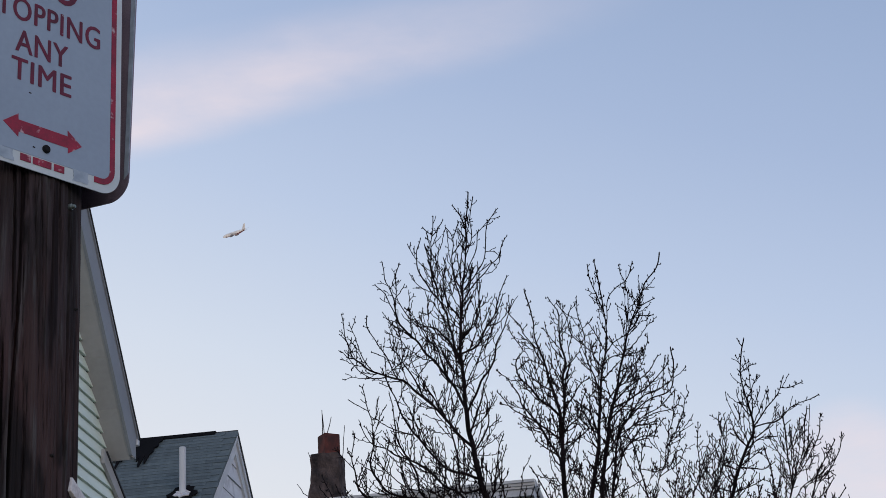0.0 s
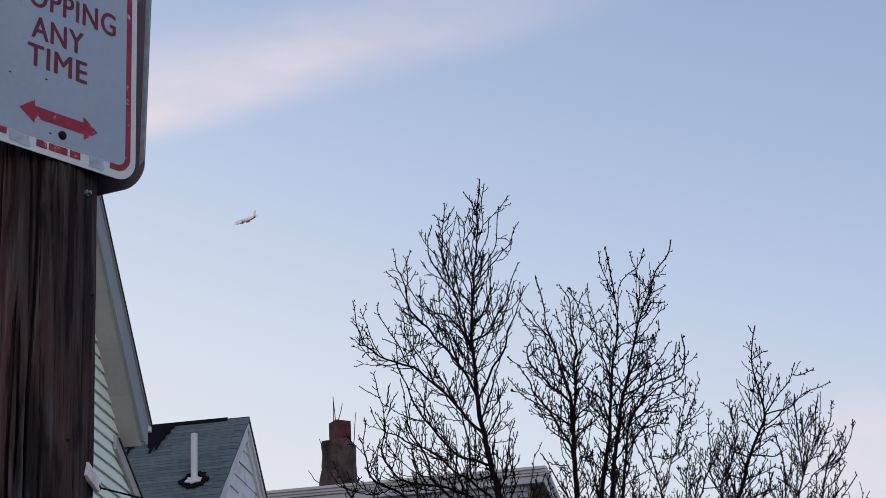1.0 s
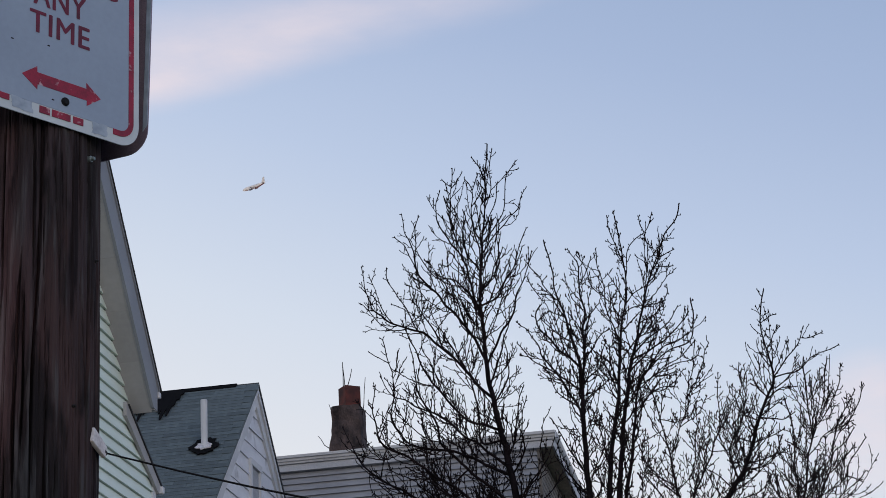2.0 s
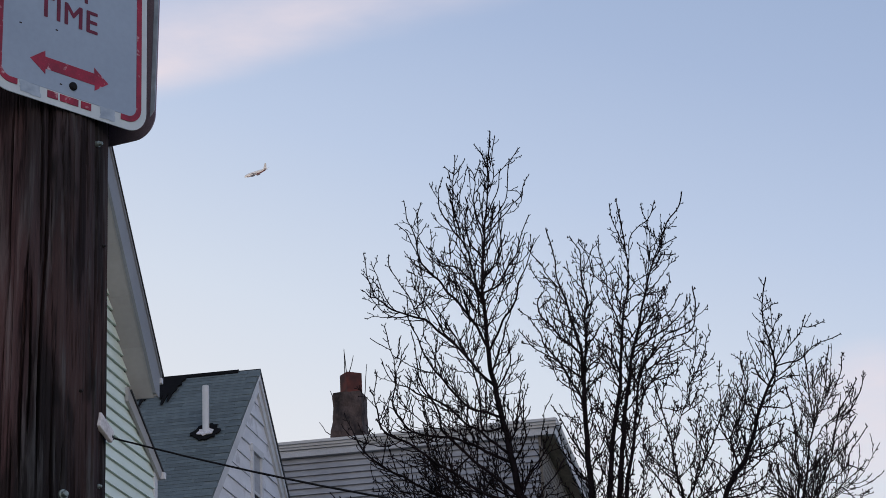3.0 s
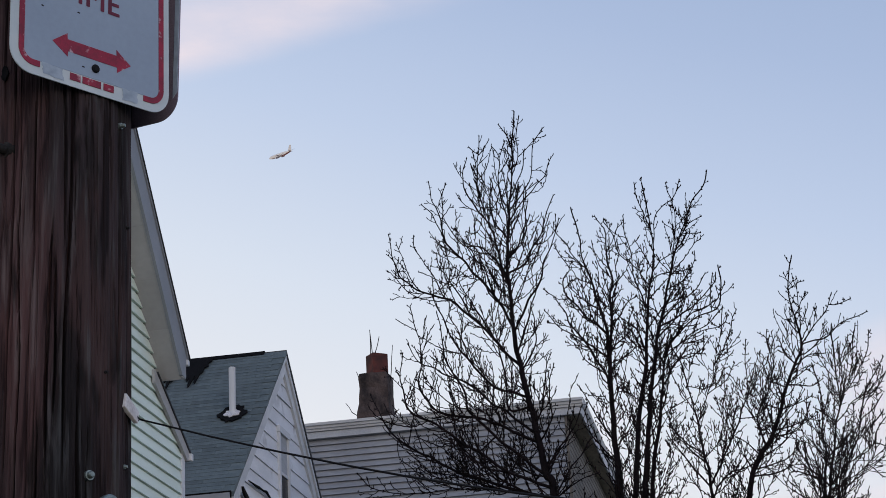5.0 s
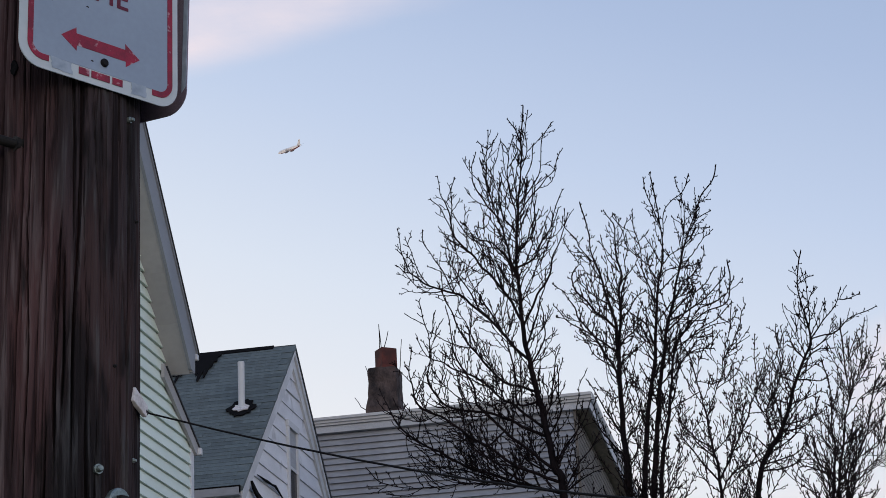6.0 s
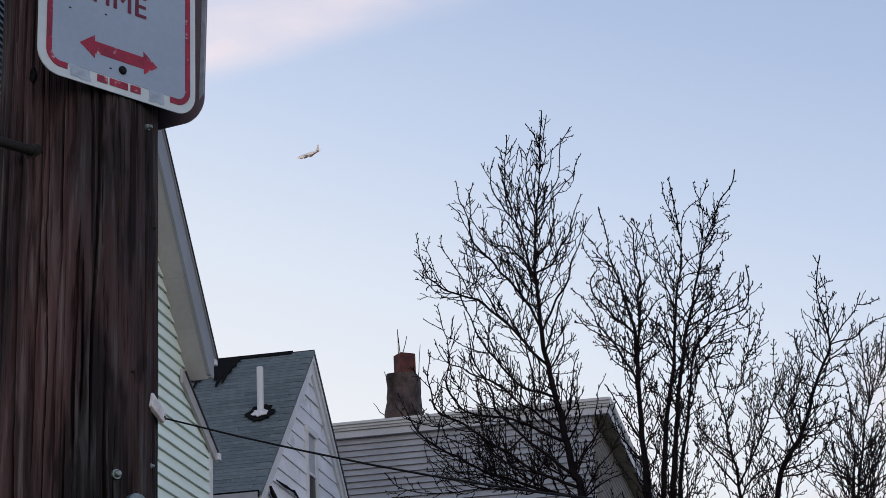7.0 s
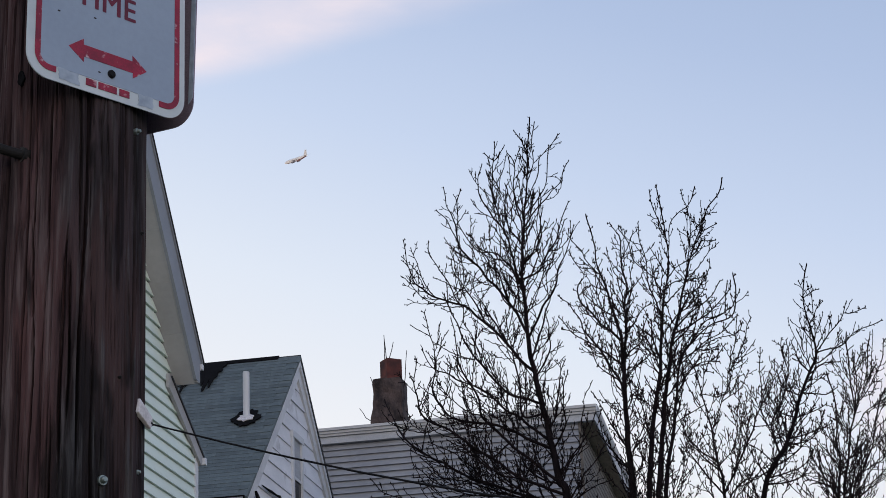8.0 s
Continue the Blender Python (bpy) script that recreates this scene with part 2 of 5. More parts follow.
AIR_RED = material("dark_red_aircraft_paint", (0.16, 0.035, 0.04), (0.11, 0.025, 0.03), (0.1, 0.1, 0.1), 0.4, fine=3, bump=0.0)
AIR_GREY = material("grey_wing_metal", (0.20, 0.20, 0.23), (0.14, 0.14, 0.17), (0.1, 0.1, 0.1), 0.4, fine=3, bump=0.0)


# ---- mesh helpers ----
def shape(*pieces):
    """Joins (verts, faces) pieces into one."""
    verts, faces = [], []
    for v, f in pieces:
        n = len(verts)
        verts += v
        faces += [tuple(i + n for i in face) for face in f]
    return verts, faces


def slab(lower, upper):
    """A closed solid between two polygons of equal length."""
    n = len(lower)
    faces = [tuple(range(n - 1, -1, -1)), tuple(range(n, 2 * n))]
    faces += [(i, (i + 1) % n, n + (i + 1) % n, n + i) for i in range(n)]
    return [tuple(v) for v in lower] + [tuple(v) for v in upper], faces


def box(x0, x1, y0, y1, z0, z1):
    return slab([(x0, y0, z0), (x1, y0, z0), (x1, y1, z0), (x0, y1, z0)], [(x0, y0, z1), (x1, y0, z1), (x1, y1, z1), (x0, y1, z1)])


def across_x(points, x0, x1):
    """A profile in the y-z plane drawn out from x0 to x1."""
    return slab([(x0, y, z) for y, z in points], [(x1, y, z) for y, z in points])


def across_y(points, y0, y1):
    return slab([(x, y0, z) for x, z in points], [(x, y1, z) for x, z in points])


def tube(points, radii, sides=6, cap=True):
    pts = [Vector(p) for p in points]
    verts, faces = [], []
    side = None
    for i, p in enumerate(pts):
        way = (pts[min(i + 1, len(pts) - 1)] - pts[max(i - 1, 0)]).normalized()
        if side is None:
            side = way.orthogonal().normalized()
        side = (side - way * side.dot(way)).normalized()
        other = way.cross(side)
        r = radii[i] if isinstance(radii, (list, tuple)) else radii
        for k in range(sides):
            a = 2 * math.pi * k / sides
            verts.append(tuple(p + (side * math.cos(a) + other * math.sin(a)) * r))
    for i in range(len(pts) - 1):
        for k in range(sides):
            a, b = i * sides + k, i * sides + (k + 1) % sides
            faces.append((a, b, b + sides, a + sides))
    if cap:
        faces += [tuple(range(sides - 1, -1, -1)), tuple(range(len(verts) - sides, len(verts)))]
    return verts, faces


def mesh_of(name, piece, mat, smooth=False, bevel=0.0):
    me = bpy.data.meshes.new(name)
    me.from_pydata(piece[0], [], piece[1])
    bm = bmesh.new()
    bm.from_mesh(me)
    bmesh.ops.recalc_face_normals(bm, faces=bm.faces)
    if bevel:
        bmesh.ops.bevel(bm, geom=bm.edges[:], offset=bevel, segments=2, affect="EDGES", profile=0.6)
    bm.to_mesh(me)
    bm.free()
    me.materials.append(mat)
    if smooth:
        me.polygons.foreach_set("use_smooth", [True] * len(me.polygons))
    return me


def part(name, piece, mat, parent=None, label="", smooth=False, bevel=0.0):
    """One mesh object under a thing or under a part; piece is (verts, faces) or a ready mesh."""
    me = piece if isinstance(piece, bpy.types.Mesh) else mesh_of(name, piece, mat, smooth, bevel)
    ob = new(name, me)
    ob.parent = parent
    return tagged(ob, label)


def thing(name, label, category, at=(0, 0, 0), group="", kind=""):
    ob = new(name)
    ob.empty_display_size = 0.2
    ob.location = at
    bpy.context.view_layer.update()
    return tagged(ob, label, category, group, kind)


# ---- ground ----
ground_mesh = bmesh.new()
bmesh.ops.create_grid(ground_mesh, x_segments=40, y_segments=40, size=1500)
for v in ground_mesh.verts:
    far = max(abs(v.co.x), abs(v.co.y))
    v.co.z = -0.15 - 0.6 * noise.noise(v.co * 0.01) if far > 120 else 0.0
gm = bpy.data.meshes.new("ground")
ground_mesh.to_mesh(gm)
ground_mesh.free()
gm.materials.append(GRASS)
tagged(new("ground", gm), "patchy dry grass and bare soil ground", "ground", kind="structure")


# ---- utility pole ----
POLE_X, POLE_Y, POLE_R = -1.0448, 2.5967, 0.1225


def pole_shaft():
    rings = [0, 0.6, 1.2, 1.6] + [1.7 + 0.02 * i for i in range(100)] + [3.9, 4.6, 6, 8, 10.4]
    sides = 560
    # long drying cracks, each with its own bearing, reach and depth
    cr = random.Random(17)
    cracks = [(cr.uniform(0, 2 * math.pi), cr.uniform(1.5, 3.5), cr.choice((0.08, 0.12, 0.18, 0.25, 0.4, 0.7)) * cr.uniform(0.7, 1.3), cr.uniform(0.010, 0.032), cr.uniform(0.005, 0.022), cr.uniform(0, 50)) for _ in range(80)]
    verts, faces = [], []
    for z in rings:
        taper = POLE_R * (1 + 0.025 * (2.7 - z))
        split = [0.0] * sides
        for where, mid, reach, wide, depth, own in cracks:
            fade = 1 - abs(z - mid) / reach
            if fade <= 0:
                continue
            at = (where + 0.09 * noise.noise((own, z * 1.5, 0)) + 0.030 * noise.noise((own, z * 6, 3))) / (2 * math.pi) * sides
            half = wide * min(1, fade * 2.5) / (2 * math.pi) * sides
            for k in range(int(at - half) - 1, int(at + half) + 2):
                split[k % sides] = max(split[k % sides], depth * min(1, fade * 2) * max(0.0, 1 - (abs(k - at) / max(half, 0.6)) ** 2))
        for k in range(sides):
            a = 2 * math.pi * k / sides
            c, s = math.cos(a), math.sin(a)
            waver = 0.06 * noise.noise((c * 2, s * 2, z * 0.9)) + 0.025 * noise.noise((c * 4, s * 4, z * 3.1))
            b = a + waver
            deep = 0.0
            for size, width, depth in ((5.5, 0.045, 0.018), (11.0, 0.06, 0.008)):
                n = noise.noise((math.cos(b) * size, math.sin(b) * size, z * 1.5 + size))
                deep += depth * max(0.0, 1 - abs(n) / width) * (0.35 + 0.65 * max(0, min(1, 0.5 + 1.6 * noise.noise((c * 4, s * 4, z * 1.3 + 7 * size)))))
            lumps = 0.0016 * noise.noise((c * 9, s * 9, z * 7)) + 0.003 * noise.noise((c * 3, s * 3, z * 0.8 + 3))
            fibre = 0.0016 * noise.noise((c * 60, s * 60, z * 3))
            r = taper - deep * 0.32 - split[k] + lumps + fibre
            verts.append((c * r, s * r, z))
    for i in range(len(rings) - 1):
        for k in range(sides):
            a, b = i * sides + k, i * sides + (k + 1) % sides
            faces.append((a, b, b + sides, a + sides))
    faces.append(tuple(range(len(verts) - sides, len(verts))))
    return verts, faces


pole = thing("utility_pole", "dark weathered cracked wooden utility pole standing in the ground", "utility pole", (POLE_X, POLE_Y, 0))
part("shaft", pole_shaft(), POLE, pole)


def on_pole(angle, z, out=0.0):
    r = POLE_R * (1 + 0.025 * (2.7 - z)) + out
    return Vector((math.cos(angle) * r, math.sin(angle) * r, z))


def bearing(x, y):
    return math.atan2(y - POLE_Y, x - POLE_X)


def stud(name, angle, z, radius, length, mat, parent, label, dome=0.5):
    """A round head on the pole: a washer, then a domed head."""
    n = Vector((math.cos(angle), math.sin(angle), 0))
    p = on_pole(angle, z, -0.012)
    pts = [p, p + n * (0.012 + length * 0.35), p + n * (0.012 + length * 0.36), p + n * (0.012 + length * 0.8), p + n * (0.012 + length)]
    return part(name, tube(pts, [radius, radius, radius * 0.72, radius * 0.66, radius * dome], 16), mat, parent, label, smooth=False)


stud("through_bolt", bearing(-0.953, 2.523), 2.241, 0.0074, 0.011, STEEL, pole, "galvanised bolt head with washer")
stud("nail", bearing(-0.930, 2.576), 2.805, 0.0050, 0.009, STEEL, pole, "grey nail head")
stud("nail", bearing(-0.929, 2.591), 2.267, 0.0035, 0.006, STEEL, pole, "")
stud("nail", bearing(-0.930, 2.600), 2.645, 0.0028, 0.005, DARK_STEEL, pole, "")
stud("nail", bearing(-0.945, 2.550), 2.40, 0.0028, 0.004, DARK_STEEL, pole, "")

# round steel plate low on the pole, with a dark square bolt
ring_angle = bearing(-0.936, 2.554)
rn = Vector((math.cos(ring_angle), math.sin(ring_angle), 0))
rp = on_pole(ring_angle, 2.194, -0.012)
plate = part("round_washer", tube([rp, rp + rn * 0.017, rp + rn * 0.019], [0.024, 0.024, 0.022], 28), STEEL, pole, "round pale galvanised washer plate")
part("square_nut", tube([rp + rn * 0.012, rp + rn * 0.029], 0.015, 4), DARK_STEEL, plate, "dark square nut")

# an old knot hole beside the sign; a black plug stands for its shaded inside
knot_angle = bearing(-1.073, 2.478)
kn, kt = Vector((math.cos(knot_angle), math.sin(knot_angle), 0)), Vector((-math.sin(knot_angle), math.cos(knot_angle), 0))
kp = on_pole(knot_angle, 2.870, -0.0065)
knot_rng = random.Random(6)
lip = [(0.0062 * math.cos(a) * knot_rng.uniform(0.7, 1.2), 0.0125 * math.sin(a) * knot_rng.uniform(0.75, 1.15)) for a in [2 * math.pi * i / 16 for i in range(16)]]
part("knot_hole", slab([kp + kt * u + Vector((0, 0, w)) for u, w in lip], [kp + kn * 0.0105 + kt * u + Vector((0, 0, w)) for u, w in lip]), TAR, pole, "dark knot hole")

# climbing step: a rod driven into the pole, pointing off to the near side
step_angle = bearing(-1.054, 2.477)
sp = on_pole(step_angle, 2.744, -0.03)
sn = Vector((-0.559, -0.829, 0.0))
step = part("climbing_step", tube([sp - sn * 0.02, sp + sn * 0.03, sp + sn * 0.24, sp + sn * 0.245 + Vector((0, 0, 0.005)), sp + sn * 0.25 + Vector((0, 0, 0.035))], 0.0078, 14), DARK_STEEL, pole, "dark rusty iron climbing step")
part("step_collar", tube([sp + sn * 0.022, sp + sn * 0.034], 0.0125, 14), DARK_STEEL, step)

# ---- the two parking signs on the pole ----
SIGN = Vector((-0.9449, 2.5165, 2.8825))
TURN = math.atan2(math.cos(radians(34)), math.sin(radians(34)))


def rounded(x0, x1, y0, y1, r, n=8):
    pts = []
    for cx, cy, a0 in ((x1 - r, y1 - r, 0), (x0 + r, y1 - r, 90), (x0 + r, y0 + r, 180), (x1 - r, y0 + r, 270)):
        for i in range(n + 1):
            a = radians(a0 + 90 * i / n)
            pts.append((cx + r * math.cos(a), cy + r * math.sin(a)))
    return pts


def plate_of(points, d0, d1):
    """A flat plate in the sign's own axes: x across, z up, -y out of the face."""
    return slab([(x, -d0, z) for x, z in points], [(x, -d1, z) for x, z in points])


def ring_piece(outer, inner, d0, d1, closed=True):
    n = len(outer)
    verts = [(x, -d, z) for d in (d0, d1) for loop in (outer, inner) for x, z in loop]
    faces = []
    for i in range(n if closed else n - 1):
        j = (i + 1) % n
        faces += [(2 * n + i, 2 * n + j, 3 * n + j, 3 * n + i), (i, n + i, n + j, j), (i, j, 2 * n + j, 2 * n + i), (n + i, 3 * n + i, 3 * n + j, n + j)]
    if not closed:
        faces += [(0, 2 * n, 3 * n, n), (n - 1, 2 * n - 1, 4 * n - 1, 3 * n - 1)]
    return verts, faces


def words(text, height, width, x, z, depth=0.0006):
    """Lettering in the built-in font, set to a cap height and an overall width, from its lower left corner."""
    cu = bpy.data.curves.new("lettering", "FONT")
    cu.body, cu.size, cu.resolution_u, cu.space_character = text, 1.0, 4, 1.08
    tmp = new("lettering", cu)
    bpy.context.view_layer.update()
    me = bpy.data.meshes.new_from_object(tmp.evaluated_get(bpy.context.evaluated_depsgraph_get()))
    bpy.data.objects.remove(tmp)
    co = np.array([v.co[:] for v in me.vertices])
    lo, hi = co.min(0), co.max(0)
    flat = [(x + (c[0] - lo[0]) / (hi[0] - lo[0]) * width, z + (c[1] - lo[1]) / (hi[1] - lo[1]) * height) for c in co]
    faces = [tuple(p.vertices) for p in me.polygons]
    bpy.data.meshes.remove(me)
    # heavy strokes: the outline laid five times, each a hair further out
    pieces = [([(a + dx, -0.0004 - depth - 0.00006 * k, b + dz) for a, b in flat], faces) for k, (dx, dz) in enumerate(((-0.0010, 0), (0.0010, 0), (0, 0.0005), (0, -0.0005), (0, 0)))]
    return shape(*pieces)


def make_sign(label, at, turn):
    sign = thing("parking_sign", label, "street sign", at)
    sign.rotation_euler = (0, 0, turn)
    half, low, high = 0.1525, -0.045, 0.412
    part("plate", plate_of(rounded(-half, half - 0.010, low, high, 0.038), -0.002, 0.0), SIGN_EDGE, sign, "white aluminium plate with rounded corners")
    part("face", plate_of(rounded(-half + 0.024, half - 0.0308, low + 0.024, high - 0.024, 0.016), 0.0, 0.0006), SIGN_WHITE, sign, "greyed white reflective face")
    outer, inner = rounded(-half + 0.0142, half - 0.0210, low + 0.0142, high - 0.0142, 0.0265), rounded(-half + 0.0238, half - 0.0306, low + 0.0238, high - 0.0238, 0.0168)
    # the border is worn away along the bottom: it ends just past the two lower corners
    keep = list(range(27, 36)) + list(range(0, 27))
    bo = [(0.092, low + 0.0142)] + [outer[i] for i in keep] + [(-0.100, low + 0.0142)]
    bi = [(0.092, low + 0.0238)] + [inner[i] for i in keep] + [(-0.100, low + 0.0238)]
    part("border", ring_piece(bo, bi, 0.0004, 0.0012, closed=False), SIGN_RED, sign, "worn red border")
    for x0, x1 in ((-0.046, -0.027), (-0.023, 0.011), (0.016, 0.035)):
        part("bar", plate_of([(x0, -0.0345), (x1, -0.0345), (x1, -0.0230), (x0, -0.0230)], 0.0004, 0.0012), SIGN_RED, sign, "worn red bar")
    part("arrow", plate_of([(-0.079, 0.0210), (-0.052, 0.0410), (-0.0515, 0.0310), (0.040, 0.0310), (0.0395, 0.0410), (0.067, 0.0210), (0.041, 0.0020), (0.041, 0.0110), (-0.0505, 0.0110), (-0.051, 0.0020)], 0.0004, 0.0012), SIGN_RED, sign, "red double-headed arrow")
    rough_edge = random.Random(4)
    for cx, w in ((-0.077, 0.040), (0.066, 0.030)):
        pts = []
        for i in range(20):
            a = 2 * math.pi * (i + 0.5) / 20
            c, d = math.cos(a), math.sin(a)
            k = 1 / max(abs(c), abs(d)) * rough_edge.uniform(0.82, 1.05)
            pts.append((cx + w * 0.5 * c * k, -0.0300 + 0.010 * d * k))
        part("scuff", plate_of(pts, 0.0005, 0.0007), SCUFF, sign, "scuffed bare patch")
    for text, height, width, x, z in (("NO", 0.064, 0.102, -0.049, 0.259), ("STOPPING", 0.039, 0.217, -0.119, 0.202), ("ANY", 0.038, 0.097, -0.061, 0.1475), ("TIME", 0.037, 0.111, -0.067, 0.0990)):
        part("lettering", words(text, height, width, x, z), SIGN_TEXT, sign, "dark red capital letters")
    for z in (-0.0035, 0.367):
        screw = part("bolt", tube([(0, 0.016, z), (0, -0.0035, z), (0, -0.0055, z)], [0.0068, 0.0068, 0.005], 12), RUBBER, sign, "black bolt head")
    for x, z in ((-0.032, 0.083), (-0.098, 0.074), (-0.022, -0.006)):
        part("chip", plate_of([(x - 0.0028, z - 0.001), (x + 0.002, z - 0.0016), (x + 0.003, z + 0.0004), (x - 0.001, z + 0.0012)], 0.0005, 0.0008), DARK_STEEL, sign, "small dark chip in the paint")
    return sign


make_sign("white metal parking sign with red lettering bolted to the wooden pole", SIGN, TURN)

# the second sign, bolted round the far side, meets the first at its edge
view_e, view_v = Vector((0.936, 0.352, 0)), Vector((-0.352, 0.936, 0))
face_2 = view_e * math.cos(radians(52)) + view_v * math.sin(radians(52))
side_2 = view_e * math.sin(radians(52)) - view_v * math.cos(radians(52))
back_sign = thing("parking_sign", "grey-backed metal parking sign on the far side of the pole", "street sign", Vector((POLE_X, POLE_Y, 2.902)) + face_2 * (POLE_R + 0.001) + side_2 * 0.001)
back_sign.rotation_euler = (0, radians(-2.0), math.atan2(face_2.x, -face_2.y))
part("plate", plate_of(rounded(-0.1525, 0.1525, -0.045, 0.412, 0.038), 0.0, 0.0022), ALUMINIUM, back_sign, "dull aluminium back")
part("face", plate_of(rounded(-0.15, 0.15, -0.0425, 0.4095, 0.036), 0.0022, 0.003), SIGN_RED, back_sign, "red and white printed face")
# pale strip added so the near edge reads lighter than the back
part("edge_band", plate_of([(-0.152, 0.0), (-0.1435, -0.01), (-0.1435, 0.375), (-0.152, 0.370)], -0.0012, 0.0), SCUFF, back_sign, "pale edge band")
for z in (0.0, 0.367):
    part("bolt", tube([(0, 0.005, z), (0, -0.014, z)], 0.007, 10), DARK_STEEL, back_sign)

# ---- cable and its bracket ----
grip = thing("cable_bracket", "chipped white plastic cable bracket screwed to the pole", "cable bracket", (POLE_X, POLE_Y, 0))
ga = bearing(-0.929, 2.599)
gn, gt = Vector((math.cos(ga), math.sin(ga), 0)), Vector((-math.sin(ga), math.cos(ga), 0))
gp = on_pole(ga, 2.358, -0.002)
g0, g1 = gp - gt * 0.012 + Vector((0, 0, 0.010)), gp + gt * 0.019 + gn * 0.011 + Vector((0, 0, -0.0115))


def wedge(p, q, w0, w1, d0, d1, up):
    o = []
    for c, w, d in ((p, w0, d0), (q, w1, d1)):
        o.append([c - up * w - gn * d * 0.4, c + up * w - gn * d * 0.4, c + up * w + gn * d, c - up * w + gn * d])
    return slab(o[0], o[1])


tilt = Vector((0, 0, 1)) + gt * 0.35
part("body", wedge(g0, g1, 0.0120, 0.0100, 0.006, 0.005, tilt.normalized()), PLASTIC, grip, "chipped white plastic body", bevel=0.0018)
part("clamp", tube([g1 - gt * 0.004, g1 + gt * 0.004], 0.005, 10), DARK_STEEL, grip, "dark cable clamp")

start = Vector((POLE_X, POLE_Y, 0)) + g1
HOOK = Vector((4.0, 9.0, 5.68))
reach = (HOOK - start).to_2d().length
sag = []
for i in range(61):
    d = reach * i / 60
    p = start.lerp(HOOK, i / 60)
    sag.append(Vector((p.x, p.y, start.z - 0.082 * d + 0.062 * d * d)))
cable = thing("overhead_cable", "thin black overhead cable slung slack from the pole bracket", "cable", start)
part("wire", tube([p - start for p in sag], [0.0014 + 0.0012 * min(1, i / 8) for i in range(61)], 8), RUBBER, cable, smooth=True)


# ---- clapboards ----
uneven = random.Random(31)


def boards_x(x, bottom, top, step, near, far, mat, parent, lip=0.016, gap=0.007):
    """Boards on a wall that faces +x; near(z) and far(z) give the ends in y."""
    z = bottom
    while z < top - 1e-6:
        z2 = min(z + step, top)
        up = z2
        z2 -= gap
        proud = lip * (uneven.uniform(0.55, 1.15) if mat is BOARD else uneven.uniform(0.95, 1.05))
        ya, yb, yc, yd = near(z), far(z), near(z2), far(z2)
        if yb - ya > 0.02 and yd - yc > -0.3:
            yd = max(yd, yc + 0.01)
            v = [(x, ya, z), (x + proud, ya, z), (x + proud, yb, z), (x, yb, z), (x, yc, z2), (x + 0.003, yc, z2), (x + 0.003, yd, z2), (x, yd, z2)]
            part("clapboard", (v, [(0, 1, 2, 3), (4, 7, 6, 5), (0, 4, 5, 1), (1, 5, 6, 2), (2, 6, 7, 3), (3, 7, 4, 0)]), mat, parent)
        z = up


def boards_y(y, x0, x1, bottom, top, step, mat, parent, lip=0.034):
    """Boards on a wall that faces -y, alike, so they share one mesh."""
    h = step - 0.018
    v = [(x0, y, 0), (x0, y - lip, 0), (x1, y - lip, 0), (x1, y, 0), (x0, y, h), (x0, y - 0.003, h), (x1, y - 0.003, h), (x1, y, h)]
    me = mesh_of("clapboard", (v, [(0, 1, 2, 3), (4, 7, 6, 5), (0, 4, 5, 1), (1, 5, 6, 2), (2, 6, 7, 3), (3, 7, 4, 0)]), mat)
    for i in range(int(round((top - bottom) / step))):
        part("clapboard", me, mat, parent).location = (0, 0, bottom + i * step)


# ---- the pale green house ----
GX = -4.73
green = thing("house", "pale green vinyl-sided house with white eaves and a steep roof", "house", (0, 0, 0))
RISE, RY, BACK, FRONT, EAVE = 1.12, 10.04, 14.08, 6.0, 5.95
RIDGE = EAVE + RISE * (BACK - RY)
gable = [(FRONT, 0), (BACK, 0), (BACK, EAVE), (RY, RIDGE), (FRONT, EAVE)]
side = part("wall", across_x(gable, GX - 0.2, GX - 0.002), VINYL, green, "pale green sided gable wall")
part("wall", across_x(gable, -12.0, -11.8), VINYL, green)
part("wall", box(-11.8, GX - 0.2, FRONT, FRONT + 0.2, 0, EAVE), VINYL, green)
part("wall", box(-11.8, GX - 0.2, BACK - 0.2, BACK, 0, EAVE), VINYL, green)


def band(y0, y1, lo, hi, x0, x1, peak=None):
    """A strip that follows the back slope of the green roof from y0 to y1, between two heights over the wall line."""
    line = lambda y: EAVE + RISE * (14.10 - y)
    return across_x([(y0, line(y0) + lo), (y1, line(y1) + lo), (y1, line(y1) + hi), (y0, line(y0) + hi)], x0, x1)


def band_front(y0, y1, lo, hi, x0, x1):
    line = lambda y: EAVE + RISE * (y - 5.98)
    return across_x([(y0, line(y0) + lo), (y1, line(y1) + lo), (y1, line(y1) + hi), (y0, line(y0) + hi)], x0, x1)


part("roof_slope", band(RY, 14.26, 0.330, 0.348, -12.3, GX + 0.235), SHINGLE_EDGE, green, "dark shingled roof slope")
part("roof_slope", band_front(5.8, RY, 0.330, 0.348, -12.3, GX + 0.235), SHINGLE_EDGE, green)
roof_line = lambda y: EAVE + RISE * (14.10 - y)
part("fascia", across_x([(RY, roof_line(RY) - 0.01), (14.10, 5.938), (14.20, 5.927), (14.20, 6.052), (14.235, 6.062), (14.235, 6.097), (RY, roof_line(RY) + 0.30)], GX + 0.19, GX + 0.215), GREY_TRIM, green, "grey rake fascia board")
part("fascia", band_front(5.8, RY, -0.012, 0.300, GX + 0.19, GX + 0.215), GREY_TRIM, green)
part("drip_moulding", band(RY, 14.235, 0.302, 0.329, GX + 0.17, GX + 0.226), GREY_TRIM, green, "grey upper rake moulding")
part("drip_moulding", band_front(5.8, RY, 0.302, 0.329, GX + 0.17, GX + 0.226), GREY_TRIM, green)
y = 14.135
